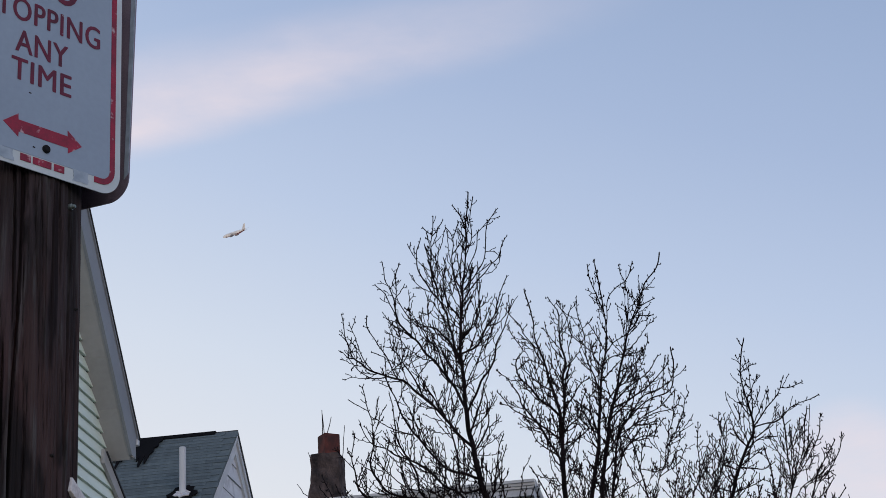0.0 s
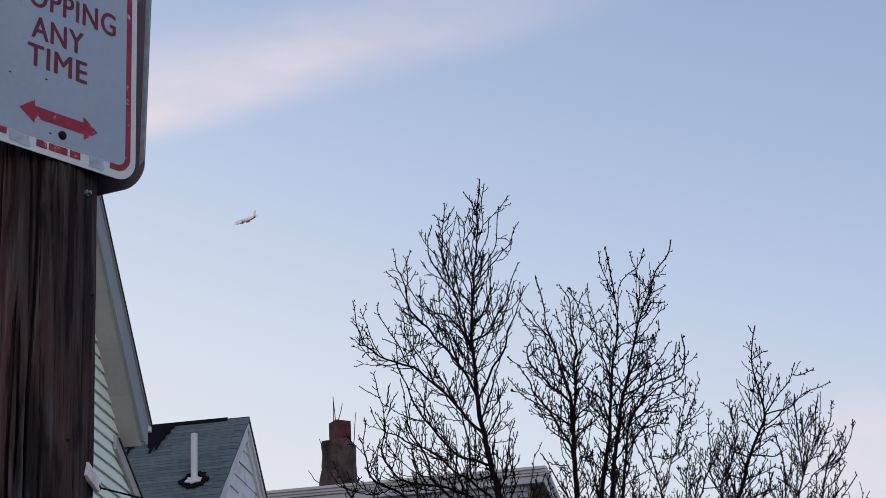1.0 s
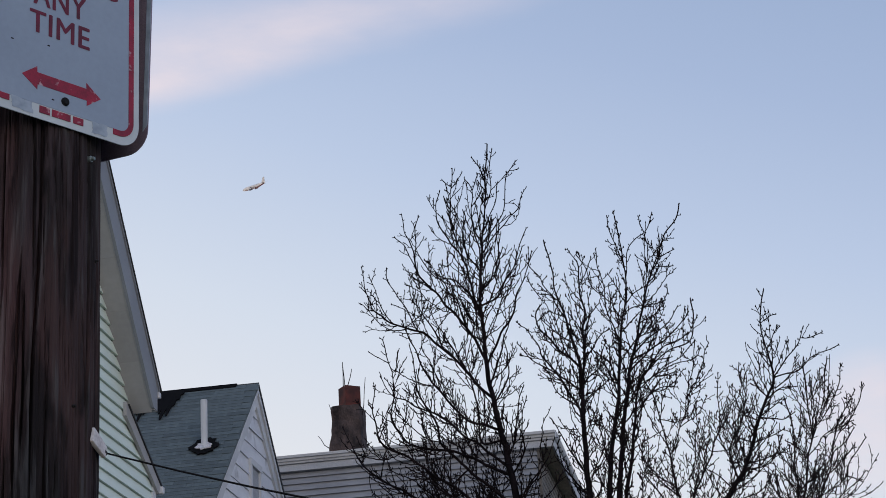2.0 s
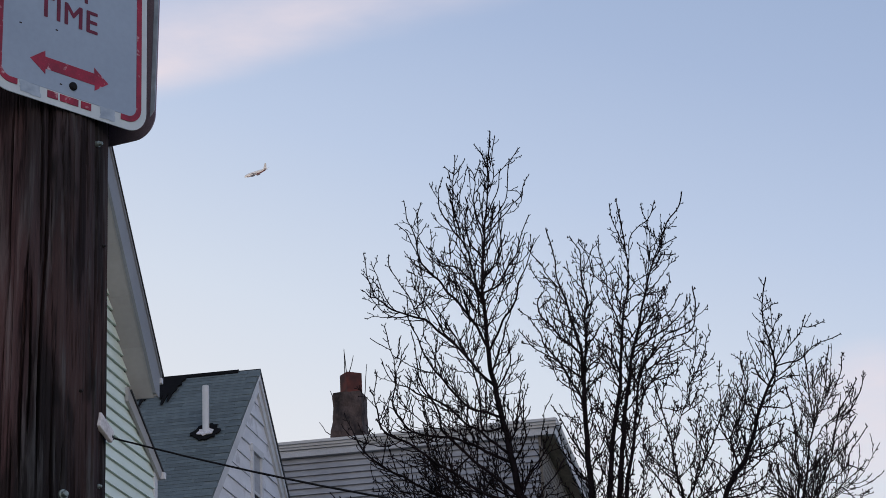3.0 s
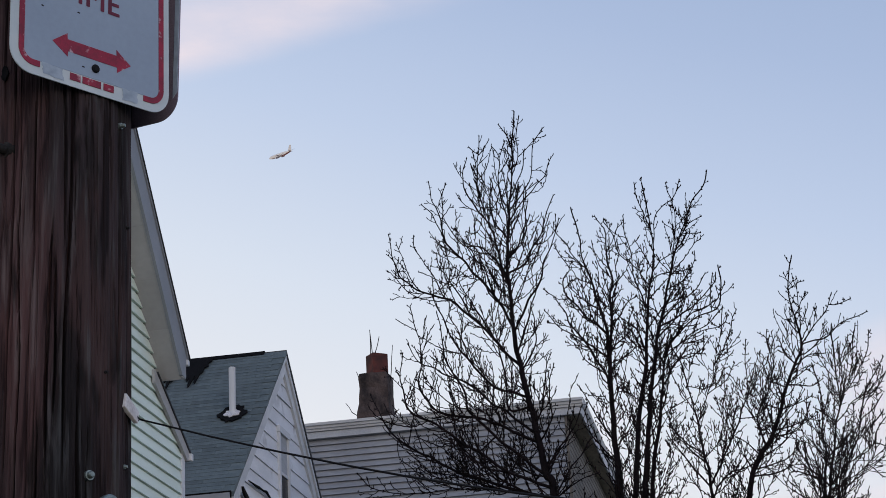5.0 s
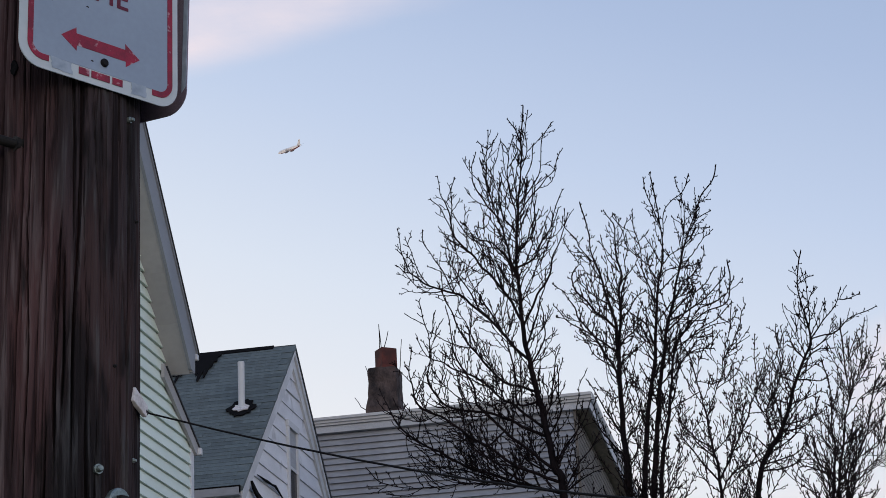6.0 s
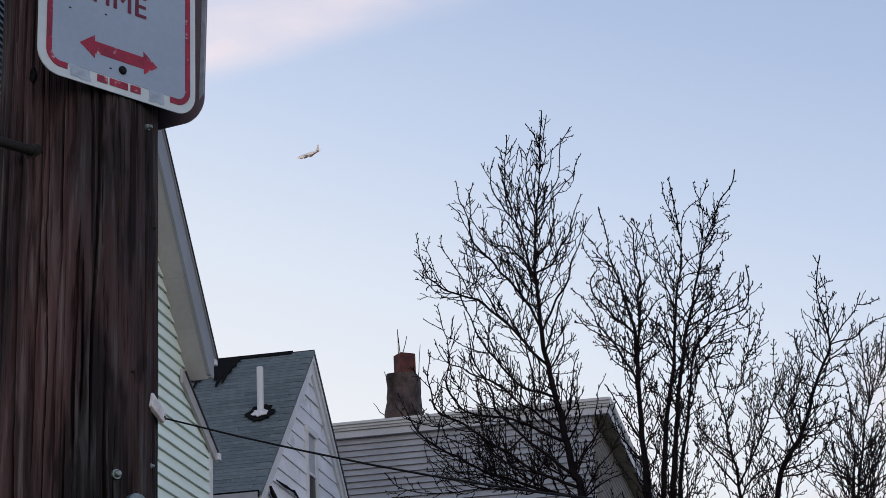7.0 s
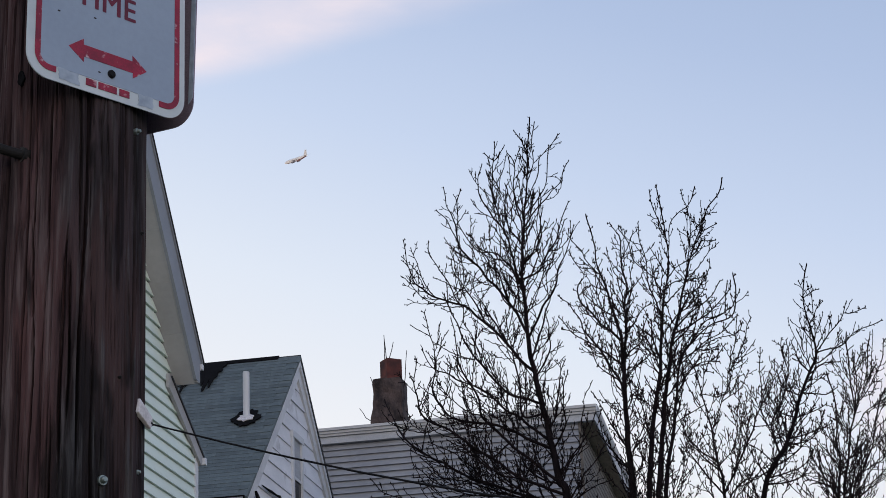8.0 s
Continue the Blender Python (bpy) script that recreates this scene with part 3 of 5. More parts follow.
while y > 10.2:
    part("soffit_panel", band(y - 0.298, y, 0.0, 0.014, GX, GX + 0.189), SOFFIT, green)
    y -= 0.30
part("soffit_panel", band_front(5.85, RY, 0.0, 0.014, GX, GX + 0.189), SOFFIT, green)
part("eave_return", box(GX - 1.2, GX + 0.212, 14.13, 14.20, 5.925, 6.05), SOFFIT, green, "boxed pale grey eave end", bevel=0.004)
part("gutter", box(GX - 1.2, GX + 0.232, 14.205, 14.25, 6.045, 6.095), TRIM, green, "white gutter end", bevel=0.008)
# lean-to behind, flush with the gable wall
part("wall", box(-11.8, GX - 0.002, BACK, 14.75, 0, 5.42), VINYL, green, "lean-to wall")
part("wall", across_x([(BACK, 5.42), (14.75, 5.42), (14.75, 5.50), (BACK, 5.90)], GX - 0.2, GX - 0.002), VINYL, green)
lean = lambda y: 5.93 - 0.545 * (y - 13.98)
part("lean_to_roof", across_x([(13.98, lean(13.98)), (14.84, lean(14.84)), (14.84, lean(14.84) + 0.018), (13.98, lean(13.98) + 0.018)], -11.9, GX + 0.055), SHINGLE_EDGE, green, "dark lean-to roof edge")
part("rake_board", across_x([(13.93, lean(13.93) - 0.115), (14.77, lean(14.77) - 0.105), (14.82, lean(14.82) - 0.002), (13.93, lean(13.93) - 0.002)], GX + 0.018, GX + 0.045), SOFFIT, green, "white lean-to rake board")
part("gutter", box(GX - 1.0, GX + 0.07, 14.80, 14.85, 5.405, 5.465), TRIM, green, "white gutter end", bevel=0.006)
part("corner_trim", box(GX - 0.06, GX + 0.022, 14.69, 14.765, 0, 5.47), TRIM, green, "white corner trim", bevel=0.003)


def green_end(z):
    if z >= 5.9:
        return 14.10 - (z - EAVE) / RISE
    return min(14.69, 14.06 + (5.92 - z) / 0.5)


boards_x(GX, 4.3, 9.4, 0.1, lambda z: 8.0, green_end, VINYL, green, 0.021, 0.011)

# dark louvred shutter on the gable wall, half hidden by the pole
shutter = part("shutter", box(GX + 0.012, GX + 0.022, 10.02, 10.44, 6.44, 7.76), SHUTTER, green, "dark blue-grey louvred shutter")
for y0, y1, z0, z1 in ((10.02, 10.065, 6.44, 7.76), (10.40, 10.44, 6.44, 7.76), (10.065, 10.40, 6.44, 6.50), (10.065, 10.40, 7.70, 7.76)):
    part("shutter_frame", box(GX + 0.022, GX + 0.046, y0, y1, z0, z1), SHUTTER, shutter, bevel=0.002)
slat = mesh_of("slat", ([(0, 0, 0), (0.020, 0, -0.034), (0.020, 0, -0.028), (0, 0, 0.006), (0, 0.335, 0), (0.020, 0.335, -0.034), (0.020, 0.335, -0.028), (0, 0.335, 0.006)],
               [(0, 1, 2, 3), (4, 7, 6, 5), (0, 4, 5, 1), (1, 5, 6, 2), (2, 6, 7, 3), (3, 7, 4, 0)]), SHUTTER)
for k in range(23):
    part("slat", slat, SHUTTER, shutter).location = (GX + 0.022, 10.065, 6.555 + 0.05 * k)

# ---- the white gabled house ----
WX, WR, WE, WZ = -6.06, 23.24, 20.65, 6.50
PITCH = (8.94 - WZ) / (WR - WE)
white = thing("house", "pale grey clapboard house with a grey shingled gable roof", "house", (0, 0, 0))
gable = [(20.9, 0), (25.58, 0), (25.58, 6.70), (WR, 8.90), (20.9, 6.70)]
part("wall", across_x(gable, WX - 0.22, WX - 0.022), BOARD, white, "pale grey gable wall")
part("wall", across_x(gable, -12.6, -12.4), BOARD, white)
part("wall", box(-12.4, WX - 0.22, 20.9, 21.1, 0, 6.60), BOARD, white)
part("wall", box(-12.4, WX - 0.22, 25.38, 25.58, 0, 6.60), BOARD, white)
slope = lambda y: 8.94 - PITCH * abs(WR - y)
deck = part("roof_slope", across_x([(WE, slope(WE) - 0.06), (WR, 8.94 - 0.06), (WR, 8.94 - 0.012), (WE, slope(WE) - 0.012)], -12.8, WX + 0.055), SHINGLE, white, "grey asphalt shingled roof slope")
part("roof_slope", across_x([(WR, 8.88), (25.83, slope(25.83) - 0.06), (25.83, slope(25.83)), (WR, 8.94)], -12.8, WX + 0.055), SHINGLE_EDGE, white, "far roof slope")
for sgn in (-1, 1):
    yy = lambda d: WR + sgn * d
    part("rake_board", across_x([(yy(0), 8.875), (yy(2.5), 8.875 - PITCH * 2.5), (yy(2.5), 8.875 - PITCH * 2.5 - 0.26), (yy(0), 8.875 - 0.26)], WX - 0.02, WX + 0.02), TRIM, white, "white rake board")
    part("rake_moulding", across_x([(yy(0), 8.878), (yy(2.56), 8.878 - PITCH * 2.56), (yy(2.56), 8.878 - PITCH * 2.56 - 0.085), (yy(0), 8.878 - 0.085)], WX + 0.022, WX + 0.045), TRIM, white)
part("ridge_vent", across_x([(WR - 0.055, 8.94 - PITCH * 0.055 + 0.004), (WR, 8.945), (WR + 0.08, 8.86), (WR + 0.08, 8.872), (WR, 8.958), (WR - 0.055, 8.94 - PITCH * 0.055 + 0.012)], -12.8, -6.30), TAR, white, "black ridge vent strip")
part("drip_edge", box(-12.8, WX + 0.03, WE - 0.03, WE - 0.001, slope(WE) - 0.075, slope(WE) + 0.004), TAR, white, "dark eave drip edge")
part("eave_fascia", box(-12.7, WX + 0.02, WE + 0.02, WE + 0.05, 6.36, 6.455), GREY_BOARD, white, "grey eave fascia")
part("gutter", across_x([(WE - 0.09, 6.47), (WE - 0.08, 6.38), (WE + 0.02, 6.38), (WE + 0.02, 6.40), (WE - 0.065, 6.40), (WE - 0.075, 6.47)], -12.7, WX + 0.03), GREY_BOARD, white, "grey gutter along the eave")
part("soffit", box(-12.6, WX + 0.0, WE + 0.05, 20.9, 6.36, 6.38), SOFFIT, white)


def white_near(z):
    return max(20.9, WR - (8.66 - z) / PITCH)


def white_far(z):
    return min(25.58, WR + (8.66 - z) / PITCH)


WIN = (22.90, 23.42, 6.35, 7.83)
boards_x(WX - 0.02, 4.2, 6.35, 0.27, lambda z: 20.9, lambda z: 25.58, BOARD, white, 0.020)
boards_x(WX - 0.02, 6.35, 7.83, 0.211, white_near, lambda z: WIN[0] + 0.01, BOARD, white, 0.020)
boards_x(WX - 0.02, 6.35, 7.83, 0.211, lambda z: WIN[1] - 0.01, white_far, BOARD, white, 0.020)
boards_x(WX - 0.02, 7.83, 8.57, 0.211, white_near, white_far, BOARD, white, 0.020)
win = part("window", box(WX - 0.03, WX - 0.012, WIN[0] + 0.02, WIN[1] - 0.02, WIN[2], WIN[3] - 0.02), TRIM, white, "tall narrow sash window with white casing")
part("casing", box(WX - 0.02, WX + 0.022, WIN[0], WIN[0] + 0.065, WIN[2], WIN[3]), TRIM, win, bevel=0.003)
part("casing", box(WX - 0.02, WX + 0.022, WIN[1] - 0.065, WIN[1], WIN[2], WIN[3]), TRIM, win, bevel=0.003)
part("head_casing", box(WX - 0.02, WX + 0.028, WIN[0] - 0.015, WIN[1] + 0.015, WIN[3] - 0.075, WIN[3] + 0.012), TRIM, win, bevel=0.003)
part("upper_pane", box(WX - 0.012, WX - 0.006, WIN[0] + 0.065, WIN[1] - 0.065, 7.26, WIN[3] - 0.075), BLIND, win, "drawn grey blind behind the upper sash")
part("lower_pane", box(WX - 0.012, WX - 0.006, WIN[0] + 0.065, WIN[1] - 0.065, WIN[2], 7.22), GLASS_DARK, win, "dark lower sash glass")
part("meeting_rail", box(WX - 0.012, WX + 0.006, WIN[0] + 0.065, WIN[1] - 0.065, 7.22, 7.26), TRIM, win)
part("sill", box(WX - 0.02, WX + 0.05, WIN[0] - 0.03, WIN[1] + 0.03, WIN[2] - 0.04, WIN[2]), TRIM, win)
# a loose dark strip that hangs off the foot of the near rake board
part("loose_flashing", across_x([(21.09, 6.65), (21.13, 6.57), (21.26, 6.52), (21.44, 6.46), (21.74, 6.47), (21.52, 6.53), (21.34, 6.56), (21.20, 6.61)], WX + 0.022, WX + 0.05), TAR, white, "loose black flashing strip")
part("peeling_strip", tube([(WX + 0.01, 21.45, 6.80), (WX + 0.03, 21.66, 6.785), (WX + 0.02, 21.83, 6.80), (WX + 0.03, 22.02, 6.795), (WX + 0.03, 22.16, 6.81), (WX + 0.02, 22.37, 6.78), (WX + 0.02, 22.60, 6.72)], [0.006, 0.014, 0.017, 0.012, 0.018, 0.012, 0.008], 6), TAR, white, "dark strip of peeling paint")


# things on the near slope
def on_slope(x, y, lift=0.012):
    return Vector((x, y, slope(y) + lift))


def blot(points, thick, lift=0.018):
    up = Vector((0, -PITCH, 1)).normalized()
    lower = [on_slope(x, y, lift) for x, y in points]
    return slab(lower, [p + up * thick for p in lower])


patch = random.Random(11)
edge = [(-7.85, 23.20), (-7.00, 23.205), (-6.99, 23.13), (-7.03, 23.10), (-7.01, 23.02), (-7.06, 23.00), (-7.05, 22.92)]
px = -7.06
while px > -7.8:
    px -= patch.uniform(0.004, 0.045)
    run_down = patch.choice((0.0, 0.0, 0.01, 0.02, 0.03, 0.05, 0.08, 0.14))
    foot = 22.80 + 0.05 * math.sin(px * 23) - run_down
    wide = patch.uniform(0.012, 0.055)
    edge += [(px, 22.83 + patch.uniform(-0.04, 0.05)), (px - wide * 0.4, foot + 0.02), (px - wide * 0.8, foot), (px - wide * 1.2, foot + 0.03)]
    px -= wide * 1.5
edge += [(-7.90, 22.80)]
part("tar_patch", blot(edge, 0.012), TAR, white, "black roof tar with drips")

vent = thing("vent_pipe", "white plastic vent pipe standing on the grey shingled roof", "vent pipe", on_slope(-6.404, 22.03, 0))
vx, vy, vz = vent.location
part("pipe", tube([(0, 0, -0.05), (0, 0, 0.60), (0, 0, 0.605)], [0.042, 0.042, 0.036], 24), PIPE, vent, smooth=False)
# the pipe is closed; a black disc stands for the shade inside it
part("pipe_mouth", tube([(0, 0, 0.6055), (0, 0, 0.607)], 0.033, 20), TAR, vent, "black disc drawn as the pipe's mouth")
ring, flat = [], []
for i in range(28):
    a = 2 * math.pi * i / 28
    r = patch.uniform(0.84, 1.16)
    ring.append((vx + 0.175 * r * math.cos(a), vy - 0.025 + 0.145 * r * math.sin(a)))
for i in range(18):
    a = 2 * math.pi * i / 18
    r = patch.uniform(0.75, 1.2)
    flat.append((vx + 0.01 + 0.11 * r * math.cos(a), vy - 0.038 + 0.062 * r * math.sin(a)))
to_local = lambda piece: ([tuple(Vector(v) - vent.location) for v in piece[0]], piece[1])
part("tar_seal", to_local(blot(ring, 0.012)), TAR, vent, "black tar seal")
part("flashing", to_local(blot(flat, 0.012, 0.032)), PLASTIC, vent, "pale flashing collar")

# ---- the grey house behind ----
HY, HX, HT = 28.15, -2.88, 8.97
grey = thing("house", "grey clapboard house with a pale cornice and side eaves", "house", (0, 0, 0))
part("wall", box(-12.5, HX, HY, HY + 0.2, 0, HT + 0.1), GREY_BOARD, grey, "grey clapboard front wall")
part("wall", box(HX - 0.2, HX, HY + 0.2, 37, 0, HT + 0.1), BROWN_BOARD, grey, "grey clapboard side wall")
part("wall", box(-12.5, -12.3, HY + 0.2, 37, 0, HT + 0.1), GREY_BOARD, grey)
part("wall", box(-12.3, HX - 0.2, 36.8, 37, 0, HT + 0.1), GREY_BOARD, grey)
part("frieze", box(-12.6, -2.64, HY - 0.095, HY, HT - 0.005, 9.07), CORNICE, grey, "pale grey frieze board")
part("cornice", across_x([(HY - 0.03, 9.071), (HY - 0.13, 9.075), (HY - 0.14, 9.105), (HY - 0.165, 9.11), (HY - 0.175, 9.145), (HY - 0.205, 9.15), (HY - 0.215, 9.19), (HY - 0.03, 9.20)], -12.6, -2.60), TRIM, grey, "pale grey moulded cornice")
part("cornice", across_y([(-2.68, 9.12), (-2.62, 9.12), (-2.60, 9.14), (-2.58, 9.19), (-2.68, 9.20)], HY - 0.03, 37.2), CORNICE, grey, "pale side eave board")
part("eave_soffit", box(HX + 0.002, -2.672, HY + 0.002, 37.1, 8.985, 9.0), DARK_SOFFIT, grey, "dark stained eave soffit")
part("eave_fascia", box(-2.67, -2.64, HY + 0.002, 37.15, HT - 0.005, 9.118), CORNICE, grey, "pale grey side fascia")
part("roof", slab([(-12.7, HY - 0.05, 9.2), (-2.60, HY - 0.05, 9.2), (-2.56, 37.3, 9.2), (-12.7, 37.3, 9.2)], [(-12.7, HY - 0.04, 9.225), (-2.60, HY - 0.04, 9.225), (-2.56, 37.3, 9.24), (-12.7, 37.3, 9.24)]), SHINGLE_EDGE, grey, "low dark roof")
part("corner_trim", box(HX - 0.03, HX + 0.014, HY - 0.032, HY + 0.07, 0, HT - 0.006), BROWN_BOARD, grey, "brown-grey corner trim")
boards_y(HY, -9.2, HX - 0.03, 5.57, 8.97, 0.1, GREY_BOARD, grey)
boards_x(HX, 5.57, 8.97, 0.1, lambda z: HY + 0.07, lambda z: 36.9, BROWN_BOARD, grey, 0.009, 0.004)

chimney = thing("chimney", "stained grey-brown rendered chimney with a rust red clay flue", "chimney", (-6.14, 29.6, 9.19))
lump = bmesh.new()
bmesh.ops.create_cube(lump, size=1.0)
for v in lump.verts:
    w = 0.300
    v.co = Vector((math.copysign(w, v.co.x), math.copysign(w, v.co.y), 1.14 if v.co.z > 0 else -0.1))
bmesh.ops.subdivide_edges(lump, edges=lump.edges[:], cuts=14, use_grid_fill=True)
for v in lump.verts:
    # the lower half bulges out below a rough shoulder
    narrow = 1.0 if v.co.z < 0.42 else 0.90 - 0.06 * v.co.z if v.co.z > 0.52 else 0.95
    if v.co.z < 0.15:
        narrow = 0.93 + 0.07 * max(0.0, v.co.z) / 0.15
    v.co.x, v.co.y = v.co.x * narrow, v.co.y * narrow
    edge_soft = 0.035 * max(0, abs(v.co.x) + abs(v.co.y) - 0.42) / 0.15
    out = Vector((v.co.x, v.co.y, 0)).normalized()
    v.co += out * (0.03 * noise.noise(v.co * 5) + 0.016 * noise.noise(v.co * 14) - edge_soft)
    v.co.z += 0.02 * noise.noise(v.co * 6 + Vector((5, 0, 0)))
cm = bpy.data.meshes.new("chimney_body")
lump.to_mesh(cm)
lump.free()
cm.materials.append(RENDER_GREY)
part("chimney_body", cm, RENDER_GREY, chimney, "lumpy stained render")


def flue(w):
    outer, inner = rounded(-w, w, -w, w, 0.02, 3), rounded(-w + 0.025, w - 0.025, -w + 0.025, w - 0.025, 0.012, 3)
    n = len(outer)
    verts = [(x, y, z) for z in (1.10, 1.50) for x, y in outer] + [(x, y, z) for z in (1.50, 1.2) for x, y in inner]
    faces = []
    for i in range(n):
        j = (i + 1) % n
        for k in (0, 1, 2):
            faces.append((k * n + i, k * n + j, (k + 1) * n + j, (k + 1) * n + i))
    faces.append(tuple(range(3 * n, 4 * n)))
    return verts, faces


fl = part("flue", flue(0.140), CLAY, chimney, "rust red clay flue pipe")
fl.location, fl.rotation_euler = (0.03, 0, 0), (0, 0, radians(39))

# dry stalks that grow out of the flue
for k, (dx, dy, lean_x, tall) in enumerate(((-0.07, 0.0, 0.0, 0.44), (-0.03, 0.02, -0.045, 0.42), (-0.03, -0.02, 0.12, 0.30))):
    part("dry_stalk", tube([(dx, dy, 1.30), (dx + lean_x * 0.3, dy, 1.52), (dx + lean_x * 0.7, dy + 0.02, 1.52 + tall * 0.55), (dx + lean_x, dy, 1.52 + tall)], [0.009, 0.008, 0.007, 0.006], 5), TWIG, chimney, "thin dry stalk")
# weeds rooted in its cracked render
for x0, z0, x1, z1 in ((-0.27, 0.44, -0.50, 0.70), (-0.20, 1.00, -0.30, 1.22), (-0.26, 0.10, -0.44, 0.26), (0.24, 0.90, 0.33, 1.62)):
    part("dry_stalk", tube([(x0, -0.1, z0), (x0 + (x1 - x0) * 0.55, -0.12, z0 + (z1 - z0) * 0.35), (x0 + (x1 - x0) * 0.75, -0.12, z0 + (z1 - z0) * 0.7), (x1, -0.11, z1)], [0.008, 0.007, 0.006, 0.005], 5), TWIG, chimney, "thin dry weed stalk")


# shingles on the near slope of the white house, course by course
run = math.hypot(WR - WE, 8.94 - WZ)
tile = mesh_of("shingle", ([(0.001, 0, 0.001), (0.299, 0, 0.001), (0.299, 0, 0.008), (0.001, 0, 0.008), (0.001, 0.10, -0.004), (0.299, 0.10, -0.004), (0.299, 0.10, 0.003), (0.001, 0.10, 0.003)],
               [(0, 1, 2, 3), (4, 7, 6, 5), (0, 4, 5, 1), (1, 5, 6, 2), (2, 6, 7, 3), (3, 7, 4, 0)]), SHINGLE)
lie = math.atan2(8.94 - WZ, WR - WE)
rows_up = int(run / 0.084)
pick = random.Random(3)
for c in range(rows_up):
    for k in range(6):
        p = WE + math.cos(lie) * c * 0.084
        sh = part("shingle", tile, SHINGLE, deck)
        sh.location = (WX + 0.058 - 0.30 * (k + 1) - 0.15 * (c % 2) + 0.02 * math.sin(c * 2.4) + pick.uniform(-0.004, 0.004), p, slope(p) - 0.012 + pick.uniform(0, 0.002))
        sh.rotation_euler = (lie, 0, 0)


# ---- bare trees ----
def spline(points, per=8):
    p = [Vector(q) for q in points]
    p = [p[0] * 2 - p[1]] + p + [p[-1] * 2 - p[-2]]
    out = []
    for i in range(1, len(p) - 2):
        a, b, c, d = p[i - 1: i + 3]
        for k in range(per):
            t = k / per
            out.append(0.5 * (2 * b + (c - a) * t + (2 * a - 5 * b + 4 * c - d) * t * t + (3 * b - a - 3 * c + d) * t ** 3))
    return out + [p[-2]]


def start_tree(x, y, seed, label, knobs, reach, girth, pitch):
    """knobs: how often a node swells into a bud; reach: how long the shoots grow; girth: the trunk's radius at the foot; pitch: the spacing of shoots."""
    ob = thing("bare_tree", label, "tree", (x, y, 0), group="bare street trees")
    return {"thing": ob, "x": x, "y": y, "seed": seed, "rnd": random.Random(seed), "lines": [], "twigs": [], "buds": [], "knobs": knobs, "reach": reach, "girth": girth, "pitch": pitch, "stems": 0}


def set_back(tree, across, up, back):
    """A bend seen in the same line from the street, set back or forward by some depth."""
    k = 1 + back / tree["y"]
    return Vector(((tree["x"] + across) * k - tree["x"], back, 1.6 + (up - 1.6) * k))


def wobble(tree, pts, size):
    s = tree["seed"]
    return [p + Vector((noise.noise(p * 4.3 + Vector((s, 0, 0))), noise.noise(p * 3.1 + Vector((0, s, 9))), noise.noise(p * 4.3 + Vector((4, s, 0))))) * size * min(1, i / 3) for i, p in enumerate(pts)]


def stem(tree, *bends):
    """A main stem, from the ground through its bends (across, up) to its tip."""
    rnd, k = tree["rnd"], tree["stems"]
    foot = Vector((0.11 * (k - 1), 0.07 * (k % 2), -0.1))
    first = Vector((bends[0][0], 0, bends[0][1]))
    pts = [foot, foot.lerp(first, 0.3) + Vector((0, 0.03 * k, 0)), foot.lerp(first, 0.65)]
    pts += [set_back(tree, a, u, rnd.uniform(-0.08, 0.08)) for a, u in bends]
    pts = wobble(tree, spline(pts, 8), 0.02)
    base = tree["girth"] * (1.0 if k == 0 else 0.8)
    radii = [max(0.008, base * (1 - p.z / (pts[-1].z + 0.25)) ** 1.08) for p in pts]
    part("trunk" if k == 0 else "stem", tube(pts, radii, 10), BARK, tree["thing"], smooth=True)
    tree["lines"].append((pts, radii, 0.5))
    tree["stems"] += 1


def limb(tree, *bends):
    """A limb that leaves the nearest stem or limb at its first bend and leans off into the depth of the crown."""
    rnd = tree["rnd"]
    start = set_back(tree, bends[0][0], bends[0][1], 0)
    best = min(((pts[i] - start).xz.length, line, i) for line, (pts, _, _) in enumerate(tree["lines"]) for i in range(len(pts)))
    pts, radii, _ = tree["lines"][best[1]]
    root, r0 = pts[best[2]], radii[best[2]]
    far = (Vector(bends[-1]) - Vector(bends[0])).length
    depth = rnd.choice((-1, 1)) * rnd.uniform(0.15, 0.6) * min(far, 1.6)
    n = len(bends) - 1
    line = [root] + [set_back(tree, a, u, root.y + depth * (i + 1) / n) for i, (a, u) in enumerate(bends[1:])]
    line = wobble(tree, spline(line, 6), 0.030)
    thick = min(r0 * 0.66, 0.0074 + 0.0050 * far)
    rr = [max(0.0060, thick * (1 - j / len(line)) ** 0.6) for j in range(len(line))]
    part("limb", tube(line, rr, 7), BARK, tree["thing"], smooth=True)
    tree["lines"].append((line, rr, 0.06))


def off_axis(way, lean, turn):
    """A direction that leaves way at the angle lean, turned about it by turn."""
    side = way.orthogonal().normalized()
    return way * math.cos(lean) + (side * math.cos(turn) + way.cross(side) * math.sin(turn)) * math.sin(lean)


def bud(tree, c, s):
    rnd = tree["rnd"]
    dx, dy = rnd.uniform(-0.8, 0.8) * s, rnd.uniform(-0.8, 0.8) * s
    tree["buds"].append(([(c.x - s, c.y, c.z), (c.x, c.y - s, c.z), (c.x + s, c.y, c.z), (c.x, c.y + s, c.z), (c.x + dx, c.y + dy, c.z + 2.6 * s), (c.x, c.y, c.z - 1.4 * s)],
                         [(0, 1, 4), (1, 2, 4), (2, 3, 4), (3, 0, 4), (1, 0, 5), (2, 1, 5), (3, 2, 5), (0, 3, 5)]))


